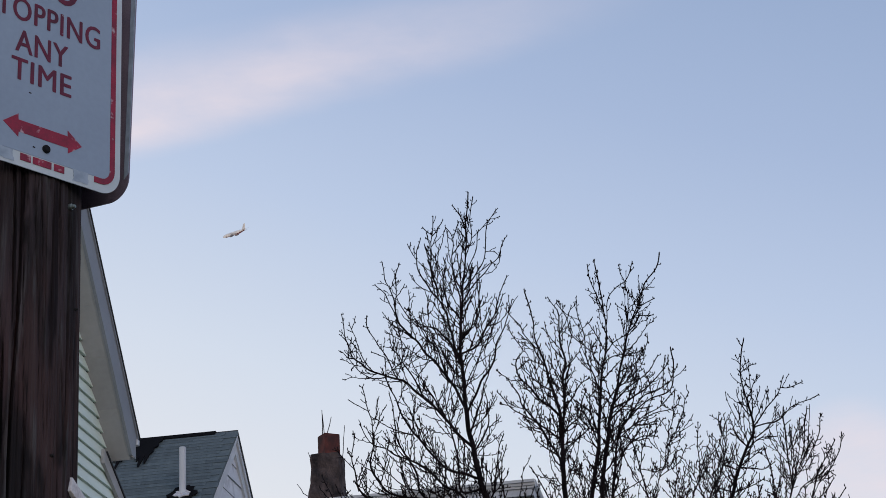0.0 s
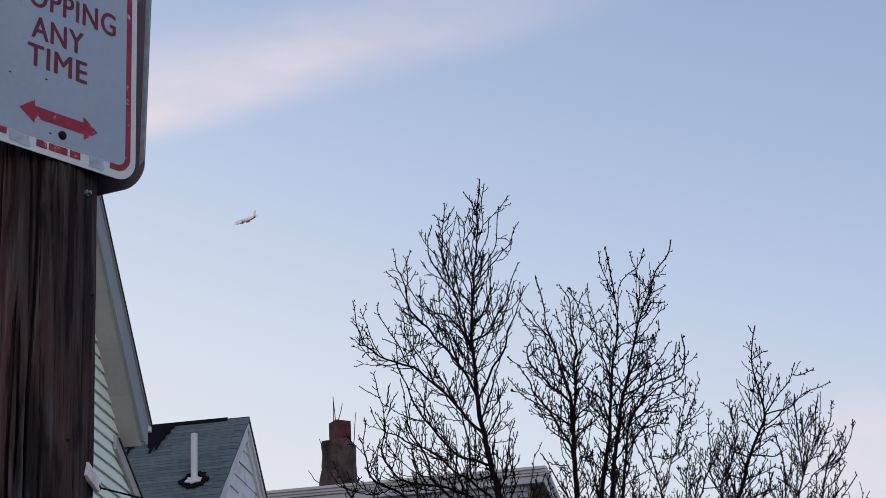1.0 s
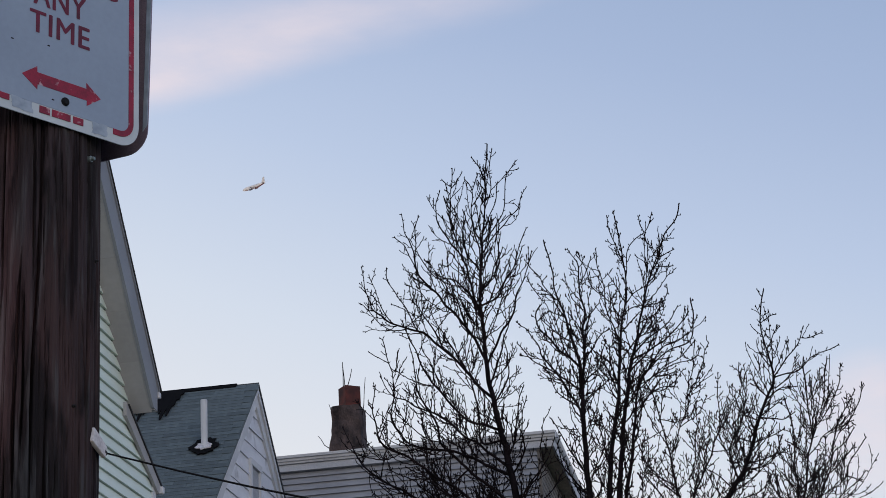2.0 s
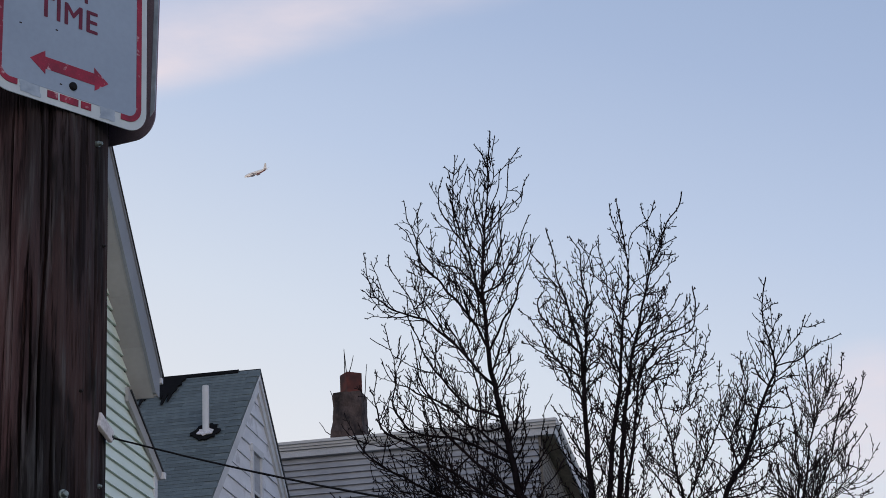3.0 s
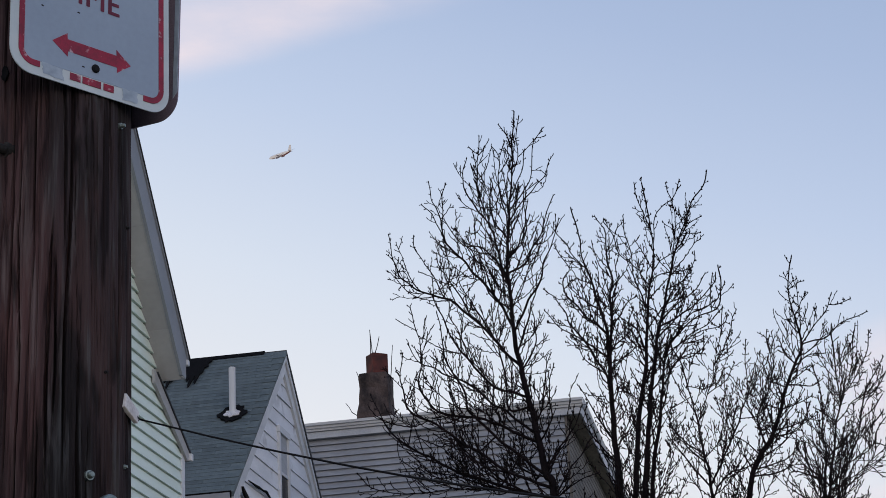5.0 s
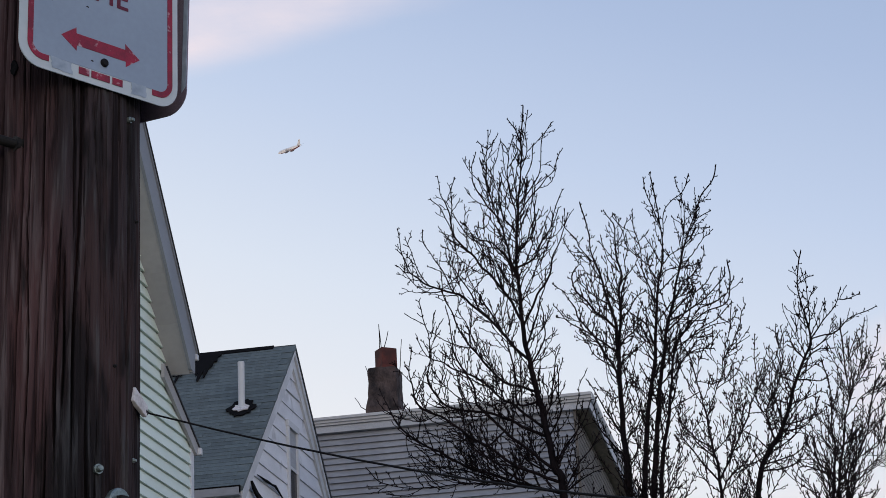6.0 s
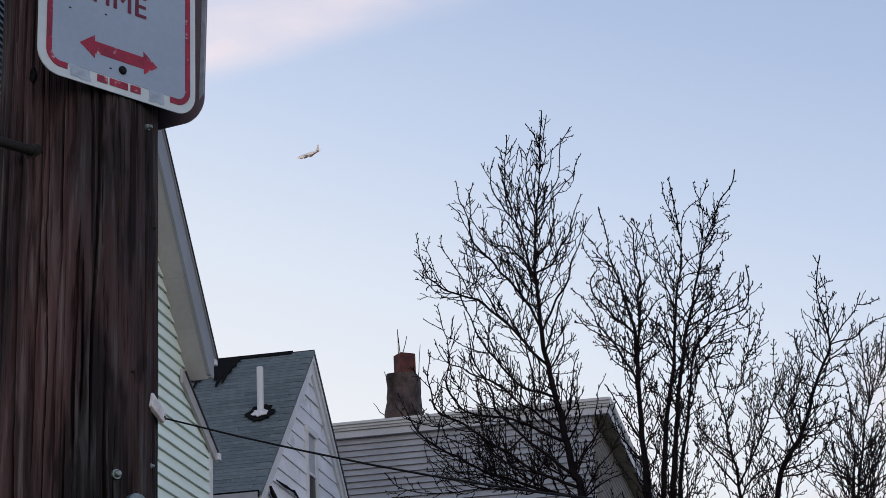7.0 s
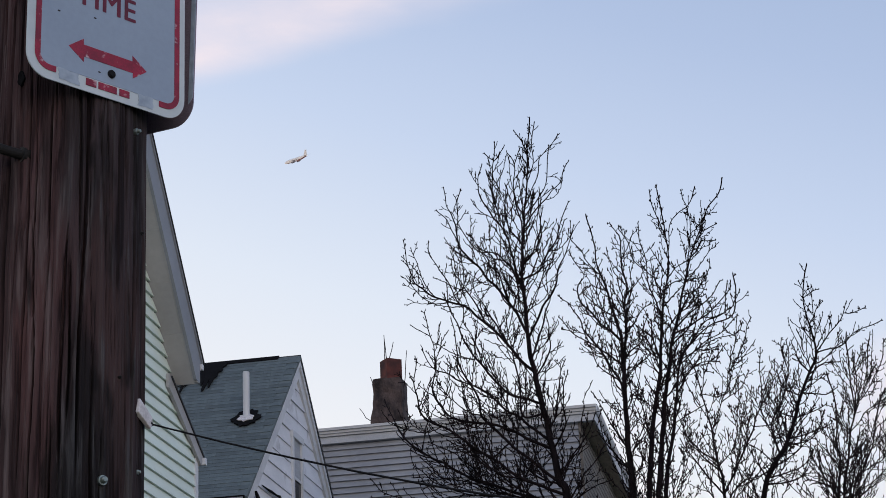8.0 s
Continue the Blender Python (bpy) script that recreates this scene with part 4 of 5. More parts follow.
def shoot(tree, p, way, length, r, level):
    """A crooked shoot: it kinks from node to node, drifts upward, and bears shorter shoots and spurs on alternate sides."""
    rnd = tree["rnd"]
    n = max(2, round(length / 0.05))
    q, w = p, way.normalized()
    pts, turn, flip = [p], rnd.uniform(0, 2 * math.pi), 1
    kink = w.orthogonal().normalized()
    kink = kink * math.cos(turn) + w.cross(kink) * math.sin(turn)
    for i in range(n):
        flip = -flip
        w = (w + Vector((rnd.gauss(0, 0.09), rnd.gauss(0, 0.09), rnd.gauss(0.10, 0.09)))).normalized()
        q = q + (w + kink * 0.20 * flip).normalized() * length / n
        pts.append(q)
        if i == n - 1:
            break
        turn += math.pi + rnd.gauss(0, 0.6)
        chance = rnd.random()
        left = 1 - (i + 1) / n
        if level < 2 and chance < (0.26, 0.10)[level]:
            shoot(tree, q, off_axis(w, rnd.uniform(0.5, 0.9), turn) + Vector((0, 0, 0.08)), length * rnd.uniform(0.25, 0.65) * (0.35 + 0.65 * left) + 0.03, r * 0.85, level + 1)
        elif chance < 0.62:
            tip = q + off_axis(w, rnd.uniform(0.7, 1.3), turn) * rnd.uniform(0.012, 0.038)
            tree["twigs"].append(tube([q, tip], [0.0058, 0.0046], 3, cap=False))
            if rnd.random() < tree["knobs"]:
                bud(tree, tip, rnd.uniform(0.0055, 0.010))
    tree["twigs"].append(tube(pts, [max(0.0054, r * (1 - 0.5 * i / n)) for i in range(n + 1)], 4 if level < 1 else 3, cap=False))
    if rnd.random() < 0.35 + tree["knobs"]:
        bud(tree, pts[-1], rnd.uniform(0.005, 0.009) * (0.8 + 0.5 * tree["knobs"]))


def finish_tree(tree):
    """Grows the shoots from all stems and limbs, and joins them."""
    rnd, reach = tree["rnd"], tree["reach"]
    for pts, radii, begin in tree["lines"]:
        total = sum((b - a).length for a, b in zip(pts, pts[1:]))
        gone, due, turn = 0.0, total * begin, rnd.uniform(0, 6)
        for i, (a, b) in enumerate(zip(pts, pts[1:])):
            gone += (b - a).length
            while gone > due:
                way = (b - a).normalized()
                turn += math.pi + rnd.gauss(0, 0.8)
                chance = rnd.random()
                left = min(1.0, (total - gone) / (1.0 if begin < 0.3 else 1.8))
                longest = 0.62 if begin < 0.3 else 0.95
                if chance < 0.10 + 0.52 * left:
                    out = off_axis(way, rnd.uniform(0.65, 1.05) if begin < 0.3 else rnd.uniform(0.8, 1.15), turn) + Vector((0, 0, 0.15))
                    shoot(tree, b, out, 0.05 + (rnd.uniform(0.15, longest) if rnd.random() < 0.86 else longest * rnd.uniform(1.0, 1.5)) * left * reach, min(radii[i] * 0.75, 0.0088), 0)
                elif chance < 0.22 + 0.5 * left:
                    shoot(tree, b, off_axis(way, rnd.uniform(0.6, 1.1), turn), rnd.uniform(0.04, 0.16) * reach, 0.0060, 1)
                else:
                    tip = b + off_axis(way, rnd.uniform(0.7, 1.3), turn) * rnd.uniform(0.02, 0.045)
                    tree["twigs"].append(tube([b, tip], [0.0062, 0.0048], 3, cap=False))
                    if rnd.random() < tree["knobs"]:
                        bud(tree, tip, rnd.uniform(0.006, 0.011))
                due += tree["pitch"] * rnd.uniform(0.6, 1.5) * (0.78 + 0.22 * max(0.0, min(1.0, (b.z - 7.0) / 2.2)))
        bud(tree, pts[-1], 0.009)
    tagged(part("twig_mass", shape(*tree["twigs"]), TWIG, tree["thing"], "tangle of thin dark twigs"), kind="stuff")
    tagged(part("bud_mass", shape(*tree["buds"]), TWIG, tree["thing"], "small dark swelling buds"), kind="stuff")


tree = start_tree(-2.41, 21.6, 5, "tall bare tree with dark upswept limbs and fine twigs", knobs=0.25, reach=0.95, girth=0.112, pitch=0.074)
stem(tree, (-0.01, 6.27), (-0.09, 6.61), (-0.20, 7.34), (-0.28, 7.80), (-0.34, 8.23), (-0.37, 8.66), (-0.38, 9.10), (-0.35, 9.61), (-0.30, 9.97), (-0.25, 10.34), (-0.22, 10.79), (-0.17, 11.23))
limb(tree, (-0.27, 7.91), (-0.50, 8.14), (-0.70, 8.41), (-0.95, 8.67), (-1.11, 8.83), (-1.46, 8.98), (-1.70, 9.17), (-1.79, 9.42), (-1.85, 9.77))
limb(tree, (-0.32, 8.44), (-0.59, 8.89), (-0.78, 9.13), (-0.98, 9.38), (-1.14, 9.62), (-1.19, 9.91), (-1.26, 10.16), (-1.30, 10.41))
limb(tree, (-1.14, 9.73), (-1.27, 9.96), (-1.39, 10.12))
limb(tree, (-1.18, 9.94), (-1.14, 10.15), (-1.10, 10.37))
limb(tree, (-0.37, 8.98), (-0.53, 9.27), (-0.68, 9.46), (-0.90, 9.52), (-1.03, 9.69), (-1.13, 9.90))
limb(tree, (-0.40, 8.95), (-0.50, 9.44), (-0.55, 9.72), (-0.76, 10.06), (-0.84, 10.30), (-0.85, 10.51), (-0.81, 10.67))
limb(tree, (-0.53, 9.59), (-0.61, 9.95), (-0.69, 10.17), (-0.68, 10.47), (-0.63, 10.95))
limb(tree, (-0.67, 10.62), (-0.57, 10.81))
limb(tree, (-0.67, 10.64), (-0.77, 10.82))
limb(tree, (-0.35, 9.61), (-0.38, 10.05), (-0.40, 10.32), (-0.39, 10.57), (-0.48, 10.77))
limb(tree, (-0.39, 10.51), (-0.31, 10.82))
limb(tree, (-0.28, 9.93), (-0.12, 10.16), (-0.02, 10.31), (0.02, 10.53), (0.04, 10.81))
limb(tree, (-0.32, 9.79), (-0.13, 10.03), (0.03, 10.20), (0.17, 10.33), (0.25, 10.56))
limb(tree, (-0.21, 10.75), (-0.28, 10.91), (-0.38, 11.07))
limb(tree, (-0.24, 10.34), (-0.18, 10.56), (-0.14, 10.86), (-0.13, 11.15))
limb(tree, (-0.28, 10.04), (-0.20, 10.26), (-0.10, 10.49), (-0.07, 10.68))
limb(tree, (-0.31, 9.05), (-0.15, 9.21), (-0.03, 9.42), (0.06, 9.57), (0.13, 9.77), (0.25, 10.04))
limb(tree, (0.01, 9.49), (0.12, 9.66), (0.19, 9.82))
limb(tree, (-0.30, 8.37), (-0.11, 8.78), (0.02, 8.99), (0.06, 9.19), (0.18, 9.40), (0.29, 9.74))
limb(tree, (-0.29, 8.08), (-0.16, 8.53), (-0.06, 8.81), (-0.02, 9.02))
limb(tree, (-0.23, 7.55), (-0.46, 7.62), (-0.67, 7.73), (-0.95, 8.08), (-1.09, 8.32), (-1.20, 8.57), (-1.30, 8.84), (-1.33, 9.17))
limb(tree, (-1.31, 8.98), (-1.36, 9.28), (-1.50, 9.52), (-1.52, 9.71))
limb(tree, (-1.15, 8.75), (-1.10, 9.10), (-1.11, 9.32), (-1.14, 9.62))
limb(tree, (-0.19, 7.10), (-0.45, 7.33), (-0.67, 7.49), (-1.00, 7.80), (-1.30, 7.96), (-1.53, 8.11), (-1.66, 8.33))
limb(tree, (-0.17, 6.96), (-0.56, 7.19), (-0.82, 7.33), (-1.16, 7.40), (-1.39, 7.51), (-1.54, 7.79), (-1.50, 8.21), (-1.61, 8.81))
limb(tree, (-0.11, 6.55), (-0.44, 6.88), (-0.73, 7.18), (-0.96, 7.45), (-1.00, 7.73), (-1.19, 8.04), (-1.24, 8.40), (-1.30, 8.69))
limb(tree, (-0.07, 6.38), (-0.52, 6.65), (-1.04, 7.04), (-1.40, 7.32), (-1.67, 7.52), (-1.77, 7.88), (-1.74, 8.23))
limb(tree, (-0.05, 6.27), (-0.73, 6.54), (-1.19, 6.73), (-1.59, 6.99), (-1.89, 7.23), (-2.04, 7.49), (-2.14, 7.74))
limb(tree, (-0.26, 7.38), (-0.47, 7.40), (-0.50, 7.75), (-0.53, 8.11), (-0.61, 8.47), (-0.60, 8.72))
limb(tree, (-0.50, 8.00), (-0.61, 8.26), (-0.57, 8.54), (-0.51, 8.78))
limb(tree, (-0.17, 7.16), (-0.06, 7.50), (0.01, 7.84), (0.08, 8.04))
limb(tree, (-0.27, 7.87), (-0.12, 8.13), (-0.09, 8.38), (-0.12, 8.63))
limb(tree, (-0.12, 6.62), (0.13, 6.93), (0.31, 7.12), (0.40, 7.35))
limb(tree, (-0.13, 6.96), (0.02, 7.21), (0.02, 7.63), (0.09, 7.90))
limb(tree, (-0.63, 7.07), (-0.91, 6.93), (-1.03, 7.25), (-1.08, 7.64))
limb(tree, (-0.66, 6.60), (-0.38, 6.84), (-0.32, 7.18), (-0.37, 7.46))
limb(tree, (-0.25, 6.26), (-0.67, 6.46), (-1.06, 6.62), (-1.46, 6.74), (-1.80, 6.77))
limb(tree, (-0.40, 6.44), (-0.79, 6.71), (-1.11, 7.05), (-1.30, 7.28), (-1.41, 7.50))
limb(tree, (-0.68, 6.33), (-1.14, 6.51), (-1.53, 6.68), (-1.80, 6.91))
limb(tree, (-0.93, 6.52), (-1.05, 6.77), (-1.18, 6.92), (-1.20, 7.20))
limb(tree, (-1.35, 6.36), (-1.75, 6.50), (-2.15, 6.60), (-2.35, 6.79))
limb(tree, (-0.69, 8.41), (-0.81, 8.71), (-0.93, 8.94), (-0.99, 9.16))
limb(tree, (-0.39, 8.66), (-0.59, 8.83), (-0.68, 9.13), (-0.70, 9.35))
limb(tree, (-0.37, 9.24), (-0.24, 9.45), (-0.15, 9.66), (-0.07, 9.83))
limb(tree, (-0.95, 8.65), (-1.07, 9.03), (-1.20, 9.26), (-1.24, 9.45))
limb(tree, (-0.59, 8.87), (-0.67, 9.20), (-0.80, 9.36), (-0.90, 9.60))
limb(tree, (-0.37, 9.53), (-0.53, 9.85), (-0.55, 10.08), (-0.50, 10.26))
limb(tree, (-0.95, 8.08), (-1.03, 8.45), (-1.12, 8.63), (-1.13, 8.85))
limb(tree, (-0.67, 7.49), (-0.75, 7.85), (-0.88, 8.07), (-0.93, 8.36))
limb(tree, (-0.09, 6.55), (-0.39, 6.67), (-0.57, 7.00), (-0.69, 7.28))
limb(tree, (-0.08, 6.34), (-0.26, 6.63), (-0.37, 6.98), (-0.42, 7.26))
limb(tree, (-0.05, 6.31), (0.17, 6.59), (0.35, 6.77), (0.50, 6.96))
limb(tree, (-0.09, 6.58), (0.06, 6.80), (0.20, 6.99), (0.25, 7.19))
limb(tree, (-0.52, 6.65), (-0.85, 6.75), (-1.18, 7.06), (-1.41, 7.18))
limb(tree, (-0.73, 6.54), (-1.06, 6.70), (-1.25, 6.96), (-1.45, 7.08), (-1.62, 7.17))
limb(tree, (-0.02, 6.24), (0.26, 6.45), (0.54, 6.55))
limb(tree, (-0.93, 6.52), (-1.27, 6.59), (-1.53, 6.78), (-1.72, 7.01))
finish_tree(tree)

tree = start_tree(-1.93, 22.3, 8, "bare tree with several dark stems and budding twigs", knobs=0.8, reach=0.74, girth=0.120, pitch=0.062)
stem(tree, (0.22, 6.35), (0.21, 7.04), (0.22, 7.75), (0.23, 8.18), (0.23, 8.47), (0.16, 8.77), (0.08, 9.15), (0.00, 9.46), (-0.03, 9.76), (-0.09, 10.12))
stem(tree, (0.40, 6.33), (0.54, 7.36), (0.64, 7.85), (0.72, 8.41), (0.78, 8.85), (0.86, 9.28), (0.88, 9.73), (0.85, 10.04), (0.83, 10.34))
stem(tree, (0.52, 6.32), (0.66, 7.35), (0.78, 8.05), (0.87, 8.43), (1.01, 8.89), (1.13, 9.32), (1.34, 9.82), (1.43, 10.04), (1.58, 10.21), (1.63, 10.40))
stem(tree, (0.60, 6.31), (0.79, 7.37), (0.92, 8.10), (1.13, 8.36), (1.36, 8.53), (1.59, 8.61), (1.67, 8.86), (1.66, 9.15))
limb(tree, (0.23, 7.89), (0.31, 8.75), (0.33, 9.19), (0.31, 9.49), (0.29, 9.81), (0.21, 9.97))
limb(tree, (0.19, 8.07), (-0.02, 8.33), (-0.32, 8.53), (-0.51, 8.78))
limb(tree, (0.19, 7.82), (-0.01, 8.26), (-0.21, 8.59), (-0.34, 8.88), (-0.49, 9.06))
limb(tree, (0.21, 8.40), (-0.12, 8.80), (-0.27, 9.11), (-0.19, 9.33), (-0.33, 9.61))
limb(tree, (0.11, 9.07), (-0.07, 9.39), (-0.17, 9.59), (-0.29, 9.78))
limb(tree, (0.77, 8.70), (0.67, 8.93), (0.61, 9.16), (0.61, 9.38), (0.55, 9.69), (0.55, 9.93))
limb(tree, (0.61, 9.31), (0.45, 9.45), (0.38, 9.71), (0.29, 9.89))
limb(tree, (0.30, 8.53), (0.38, 9.04), (0.46, 9.48))
limb(tree, (0.32, 8.53), (0.51, 8.79), (0.63, 8.86))
limb(tree, (0.87, 9.47), (0.96, 9.86), (1.06, 10.01), (1.19, 10.11), (1.29, 10.32))
limb(tree, (1.13, 9.32), (1.17, 9.66), (1.19, 9.92), (1.15, 10.15), (1.10, 10.31))
limb(tree, (1.02, 8.89), (1.23, 9.02), (1.35, 9.21), (1.38, 9.36))
limb(tree, (0.91, 8.50), (1.13, 8.72), (1.35, 8.86), (1.50, 9.06))
limb(tree, (1.30, 9.72), (1.43, 9.78), (1.53, 9.82))
limb(tree, (1.23, 9.54), (1.36, 9.60), (1.48, 9.60))
limb(tree, (0.96, 8.03), (1.23, 8.30), (1.49, 8.44), (1.65, 8.60))
limb(tree, (1.53, 8.58), (1.53, 8.84), (1.58, 9.05))
limb(tree, (0.64, 7.95), (0.56, 8.35), (0.42, 8.52))
limb(tree, (0.22, 7.61), (0.16, 7.90), (-0.07, 8.13), (-0.15, 8.36))
limb(tree, (0.21, 7.04), (0.04, 7.34), (-0.06, 7.60), (-0.16, 7.79))
limb(tree, (0.21, 6.83), (-0.04, 7.14), (-0.12, 7.46))
limb(tree, (0.83, 8.26), (1.05, 8.52), (1.17, 8.73), (1.21, 8.98))
limb(tree, (0.86, 9.13), (0.98, 9.30), (1.24, 9.46), (1.32, 9.60))
limb(tree, (0.85, 9.66), (0.83, 9.88), (0.74, 10.20), (0.72, 10.36))
limb(tree, (0.50, 7.08), (0.45, 7.37), (0.38, 7.66), (0.43, 7.80))
limb(tree, (0.70, 8.13), (0.59, 8.43), (0.39, 8.63), (0.34, 8.86))
limb(tree, (0.86, 8.40), (1.12, 8.55), (1.37, 8.71), (1.57, 8.90), (1.62, 9.05))
limb(tree, (0.87, 8.11), (1.15, 8.22), (1.41, 8.34), (1.62, 8.39), (1.72, 8.49))
limb(tree, (0.95, 8.24), (1.25, 8.54), (1.44, 8.63), (1.58, 8.72))
limb(tree, (0.81, 8.99), (0.96, 9.12), (1.24, 9.13), (1.32, 9.19))
limb(tree, (0.85, 8.69), (1.04, 8.82), (1.15, 8.95))
limb(tree, (0.94, 8.10), (1.17, 8.01), (1.31, 8.06), (1.47, 8.26))
limb(tree, (0.83, 7.68), (1.03, 7.95), (1.21, 8.07), (1.38, 8.06))
limb(tree, (0.25, 8.17), (0.44, 8.37), (0.53, 8.58), (0.58, 8.72))
limb(tree, (0.15, 8.70), (-0.04, 8.90), (-0.20, 9.10))
limb(tree, (0.17, 8.47), (0.01, 8.64), (-0.11, 8.91))
finish_tree(tree)

tree = start_tree(-0.91, 22.8, 13, "leaning bare tree with dark crooked limbs", knobs=0.6, reach=0.92, girth=0.110, pitch=0.055)
stem(tree, (0.71, 6.32), (0.90, 6.84), (1.06, 7.06), (1.20, 7.39), (1.30, 7.67), (1.43, 7.94), (1.54, 8.15), (1.50, 8.52), (1.46, 8.82), (1.49, 9.11), (1.55, 9.34))
stem(tree, (0.27, 6.36), (0.22, 6.92), (0.19, 7.28), (0.15, 7.57), (0.10, 7.79), (0.05, 8.09), (-0.06, 8.32))
limb(tree, (1.54, 8.16), (1.73, 8.42), (1.92, 8.62), (1.98, 8.79))
limb(tree, (1.92, 8.60), (2.03, 8.64), (2.19, 8.70))
limb(tree, (1.56, 8.16), (1.85, 8.26), (2.07, 8.42), (2.37, 8.50))
limb(tree, (1.49, 8.55), (1.63, 8.76), (1.67, 8.85))
limb(tree, (1.48, 8.89), (1.57, 8.99), (1.64, 9.01))
limb(tree, (0.98, 6.97), (0.91, 7.19), (0.94, 7.42), (1.09, 7.69), (1.19, 8.04), (1.20, 8.37))
limb(tree, (1.17, 8.11), (1.12, 8.27), (1.14, 8.41))
limb(tree, (0.27, 6.39), (0.47, 6.64), (0.75, 6.73), (0.92, 6.89))
limb(tree, (0.20, 7.31), (0.35, 7.66), (0.43, 7.90), (0.49, 8.19), (0.60, 8.47), (0.64, 8.76))
limb(tree, (0.48, 8.11), (0.67, 8.39), (0.79, 8.73))
limb(tree, (0.12, 7.68), (-0.06, 7.55), (-0.26, 7.45))
limb(tree, (0.28, 6.56), (0.54, 7.03), (0.71, 7.37), (0.85, 7.71), (0.98, 7.84), (1.16, 8.15))
limb(tree, (0.81, 7.61), (0.84, 7.93), (0.86, 8.31))
limb(tree, (0.71, 7.37), (0.95, 7.34), (1.04, 7.55))
limb(tree, (1.23, 7.39), (1.44, 7.44), (1.59, 7.53))
limb(tree, (1.31, 7.67), (1.57, 7.64), (1.75, 7.73))
limb(tree, (1.43, 7.91), (1.61, 8.03), (1.82, 8.04))
limb(tree, (1.10, 7.12), (1.38, 7.20), (1.63, 7.28))
limb(tree, (0.10, 7.79), (0.30, 7.73), (0.45, 7.79))
limb(tree, (0.10, 7.79), (0.16, 8.04), (0.29, 8.35))
limb(tree, (0.93, 6.78), (1.08, 6.98), (1.21, 7.25))
limb(tree, (0.28, 6.49), (0.01, 6.87), (-0.14, 7.09), (-0.20, 7.24))
limb(tree, (0.23, 6.78), (-0.00, 7.08), (0.12, 7.35))
limb(tree, (0.84, 6.65), (1.19, 6.76), (1.35, 6.95))
limb(tree, (0.17, 7.46), (-0.01, 7.80), (-0.09, 8.03), (-0.18, 8.18))
limb(tree, (0.22, 6.92), (-0.07, 7.16), (-0.15, 7.38), (-0.09, 7.66))
limb(tree, (0.21, 6.85), (0.45, 7.11), (0.50, 7.46), (0.58, 7.74))
limb(tree, (0.34, 7.66), (0.57, 7.81), (0.71, 8.02))
limb(tree, (1.30, 7.67), (1.13, 7.75), (1.05, 7.98))
limb(tree, (1.20, 7.39), (1.00, 7.52), (0.90, 7.78))
limb(tree, (1.43, 7.94), (1.31, 8.10), (1.26, 8.29))
limb(tree, (1.06, 7.06), (1.30, 7.10), (1.45, 7.22), (1.54, 7.43))
limb(tree, (0.90, 6.84), (0.74, 7.01), (0.62, 7.09))
limb(tree, (0.76, 6.52), (1.11, 6.62), (1.29, 6.75), (1.39, 7.02))
finish_tree(tree)

tree = start_tree(0.04, 22.0, 21, "small bare tree with thin spreading twigs", knobs=0.35, reach=0.95, girth=0.085, pitch=0.054)
stem(tree, (0.62, 6.07), (0.69, 6.53), (0.69, 6.87), (0.72, 7.14), (0.71, 7.42), (0.66, 7.70))
stem(tree, (0.68, 6.07), (0.79, 6.64), (0.87, 6.99), (0.93, 7.24), (0.92, 7.60), (0.93, 7.81), (0.94, 8.16))
stem(tree, (0.77, 6.06), (0.95, 6.51), (1.11, 6.82), (1.16, 7.09), (1.25, 7.36))
limb(tree, (0.93, 7.24), (1.06, 7.45), (1.13, 7.72), (1.21, 8.10))
limb(tree, (0.96, 7.29), (1.13, 7.44), (1.22, 7.64), (1.32, 7.84), (1.36, 8.03))
limb(tree, (0.87, 6.97), (1.10, 7.20), (1.31, 7.29), (1.48, 7.47), (1.58, 7.77))
limb(tree, (1.02, 6.13), (1.20, 6.48), (1.30, 6.78), (1.45, 6.99), (1.55, 7.12))
limb(tree, (0.80, 6.66), (0.97, 6.78), (1.06, 6.97), (1.07, 7.17))
limb(tree, (0.68, 6.53), (0.58, 6.75), (0.57, 6.95), (0.49, 7.09))
limb(tree, (0.72, 7.07), (0.80, 7.27), (0.86, 7.37))
limb(tree, (0.95, 6.47), (1.14, 6.59), (1.28, 6.68), (1.42, 6.60))
limb(tree, (1.14, 6.96), (1.31, 7.12), (1.42, 7.24))
limb(tree, (0.62, 6.27), (0.48, 6.49), (0.48, 6.75))
limb(tree, (0.92, 7.60), (1.03, 7.80), (1.12, 8.00))
limb(tree, (1.21, 7.37), (1.40, 7.55), (1.48, 7.68))
limb(tree, (1.16, 6.42), (1.33, 6.27), (1.44, 6.36))
limb(tree, (0.66, 6.33), (0.32, 6.43), (0.20, 6.31))
limb(tree, (0.86, 6.92), (0.75, 7.10), (0.63, 7.18))
limb(tree, (1.11, 6.83), (1.25, 6.88), (1.40, 7.04))
limb(tree, (0.68, 6.26), (0.54, 6.41), (0.40, 6.63), (0.39, 6.83))
limb(tree, (0.95, 6.47), (0.90, 6.71), (0.96, 6.91))
limb(tree, (1.20, 6.48), (1.37, 6.60), (1.48, 6.72))
finish_tree(tree)

# ---- airliner, far off ----
plane = thing("airliner", "white airliner with dark red markings flying far off", "airplane", Vector((0, 0, 1.6)) + Vector((-0.231, 0.892, 0.389)) * 1950)


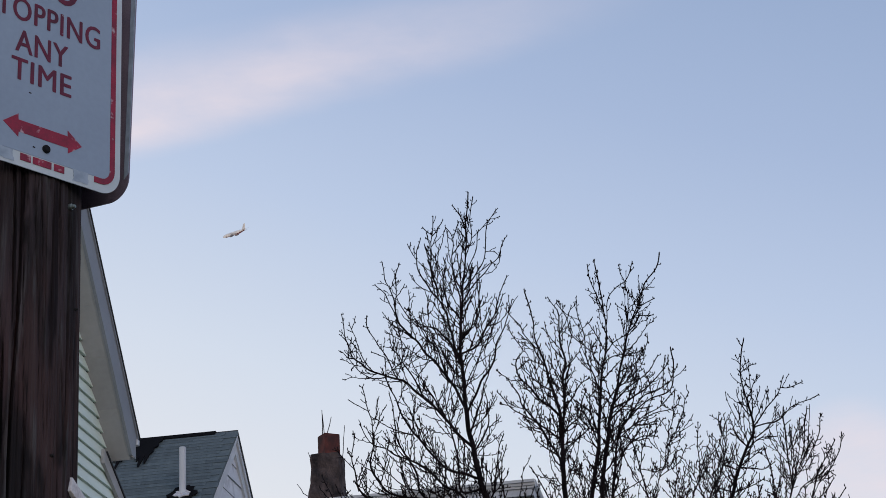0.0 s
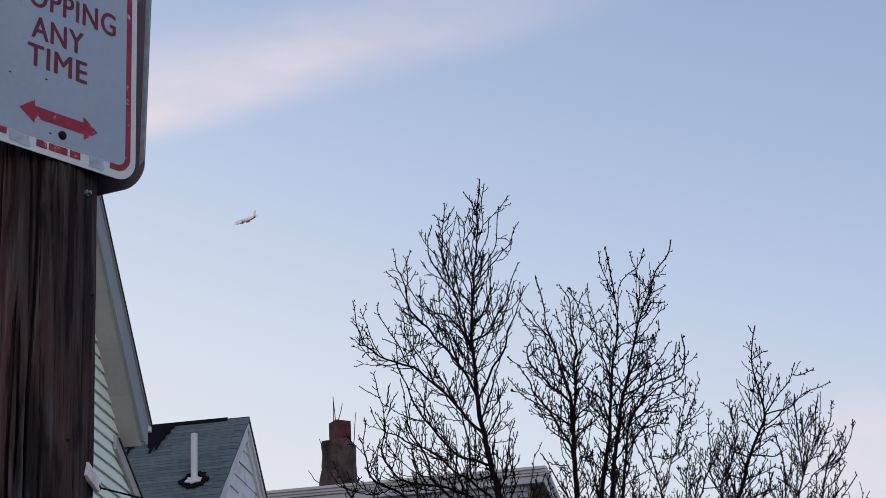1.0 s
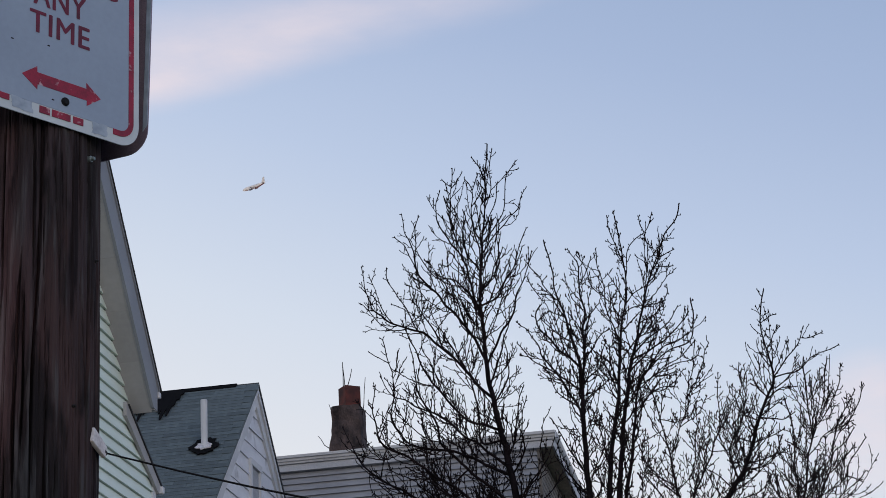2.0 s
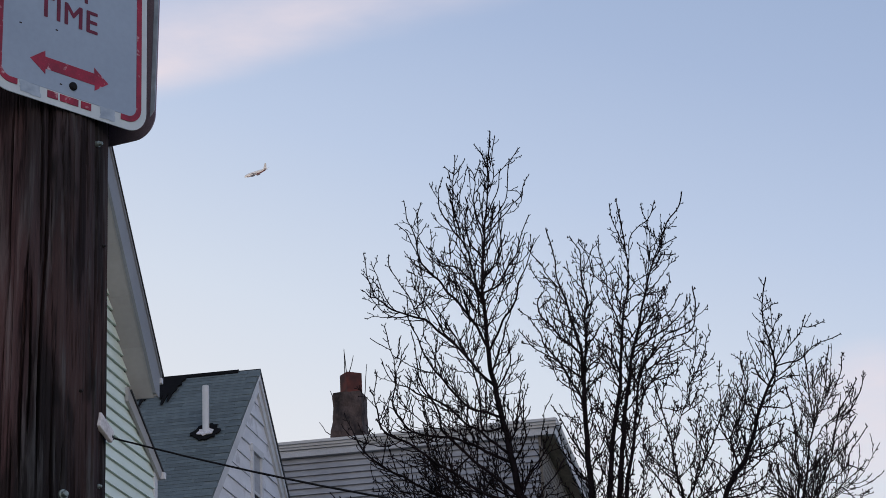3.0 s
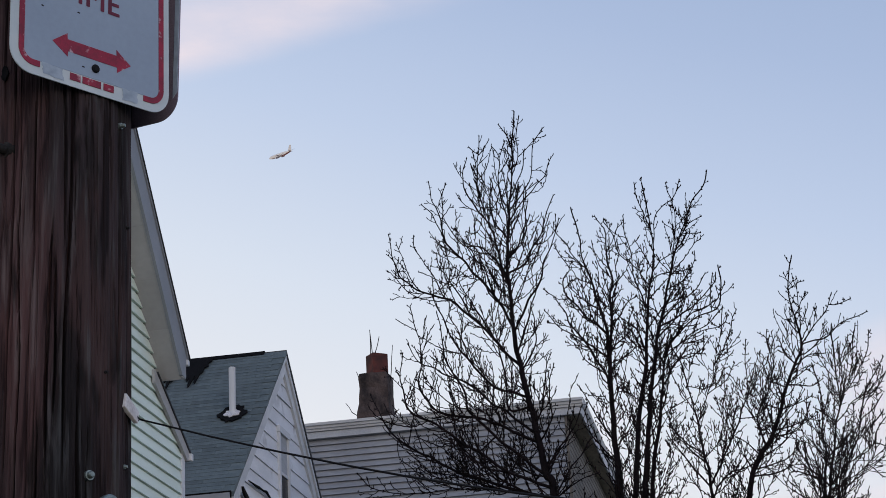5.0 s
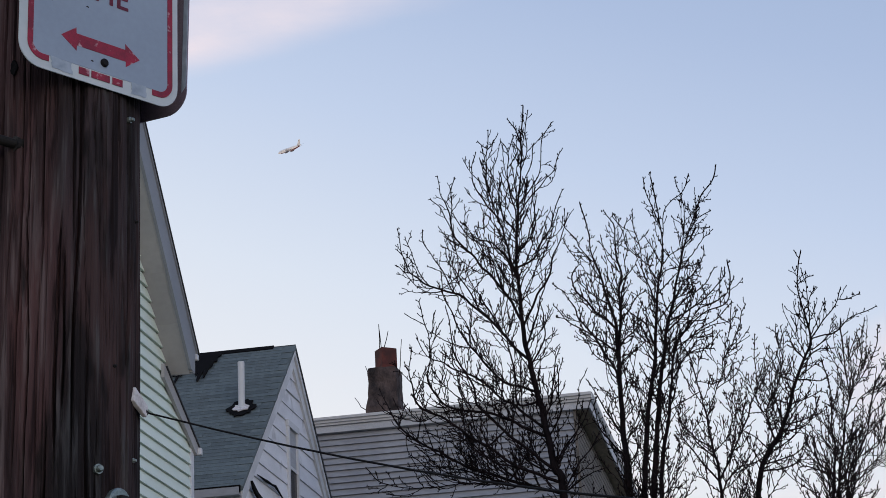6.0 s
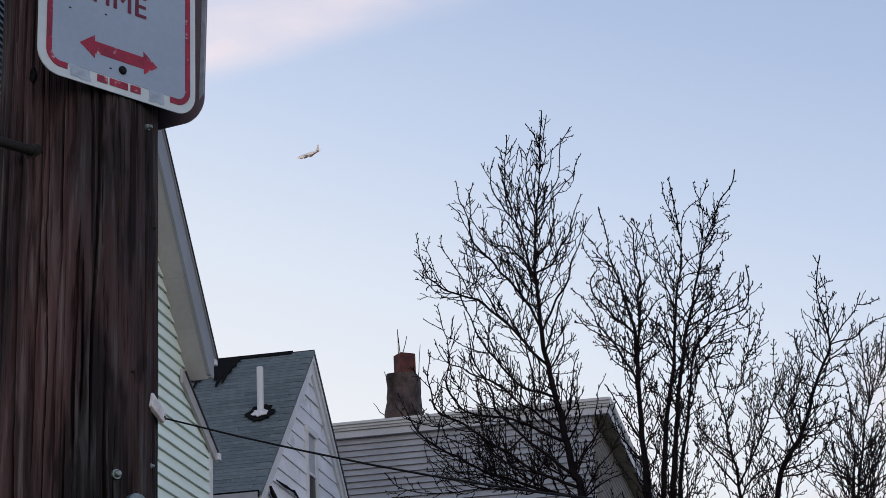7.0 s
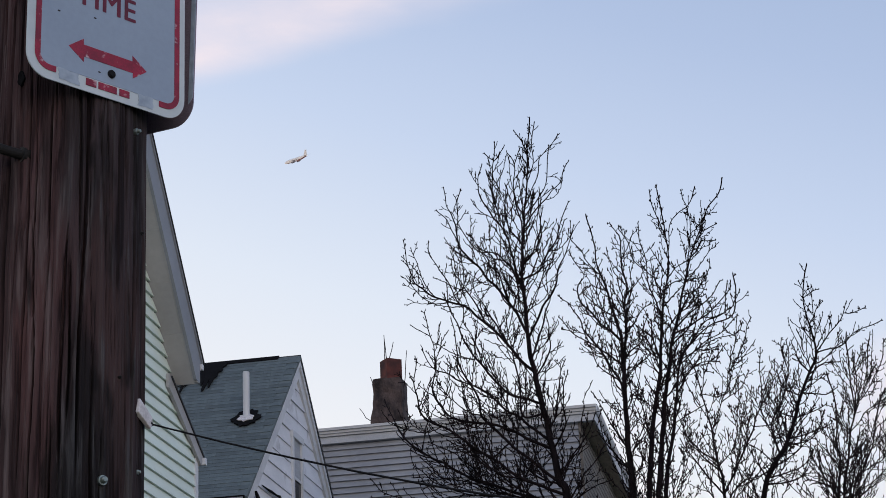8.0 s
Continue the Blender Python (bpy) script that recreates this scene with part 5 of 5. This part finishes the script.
def loft(sections, sides=16):
    """Round sections (x, z, radius) along the body's own x axis."""
    verts, faces = [], []
    for x, z, r in sections:
        verts += [(x, r * math.cos(2 * math.pi * k / sides), z + r * math.sin(2 * math.pi * k / sides)) for k in range(sides)]
    for i in range(len(sections) - 1):
        for k in range(sides):
            a, b = i * sides + k, i * sides + (k + 1) % sides
            faces.append((a, b, b + sides, a + sides))
    faces += [tuple(range(sides)), tuple(range(len(verts) - sides, len(verts)))]
    return verts, faces


def wing(root_x, root_c, tip_x, tip_c, tip_y, rise, z=0.0, thick=0.45):
    a = [(root_x, 0, z - thick / 2), (root_x - root_c, 0, z), (root_x - root_c * 0.3, 0, z + thick / 2)]
    b = [(tip_x, tip_y, z + rise - thick / 5), (tip_x - tip_c, tip_y, z + rise), (tip_x - tip_c * 0.3, tip_y, z + rise + thick / 5)]
    return slab(a, b)


part("fuselage", loft([(-15, 0.9, 0.35), (-11, 0.6, 1.1), (-6, 0.1, 1.85), (0, 0, 1.95), (9, 0, 1.95), (12.5, -0.1, 1.6), (14.5, -0.4, 0.9), (15.4, -0.6, 0.2)]), AIR_WHITE, plane, smooth=True)
part("belly_band", loft([(-13, 0.3, 0.7), (-6, -0.25, 1.72), (0, -0.3, 1.75), (10, -0.3, 1.72), (11.5, -0.4, 1.5)]), AIR_RED, plane, "dark red belly and side stripe", smooth=True)
for s in (-1, 1):
    part("wing", wing(3.5, 6.0, -4.5, 1.5, 15.5 * s, 1.2, -0.9), AIR_GREY, plane)
    part("tailplane", wing(-11, 3.2, -14, 1.3, 5.6 * s, 0.5, 0.9, 0.3), AIR_GREY, plane)
    part("engine", ([(x + 1.0, yy + 5.0 * s, zz - 2.0) for x, yy, zz in loft([(-2, 0, 0.6), (-0.5, 0, 0.95), (1.8, 0, 1.0), (2.2, 0, 0.85)])[0]], loft([(-2, 0, 0.6), (-0.5, 0, 0.95), (1.8, 0, 1.0), (2.2, 0, 0.85)])[1]), AIR_GREY, plane, smooth=True)
part("tail_fin", slab([(-9.8, -0.18, 1.2), (-14.2, -0.05, 1.2), (-15.6, -0.05, 6.6), (-13.6, -0.08, 6.6)], [(-9.8, 0.18, 1.2), (-14.2, 0.05, 1.2), (-15.6, 0.05, 6.6), (-13.6, 0.08, 6.6)]), AIR_WHITE, plane, "pale tail fin")
plane.rotation_euler = (radians(-26), radians(0), radians(156))
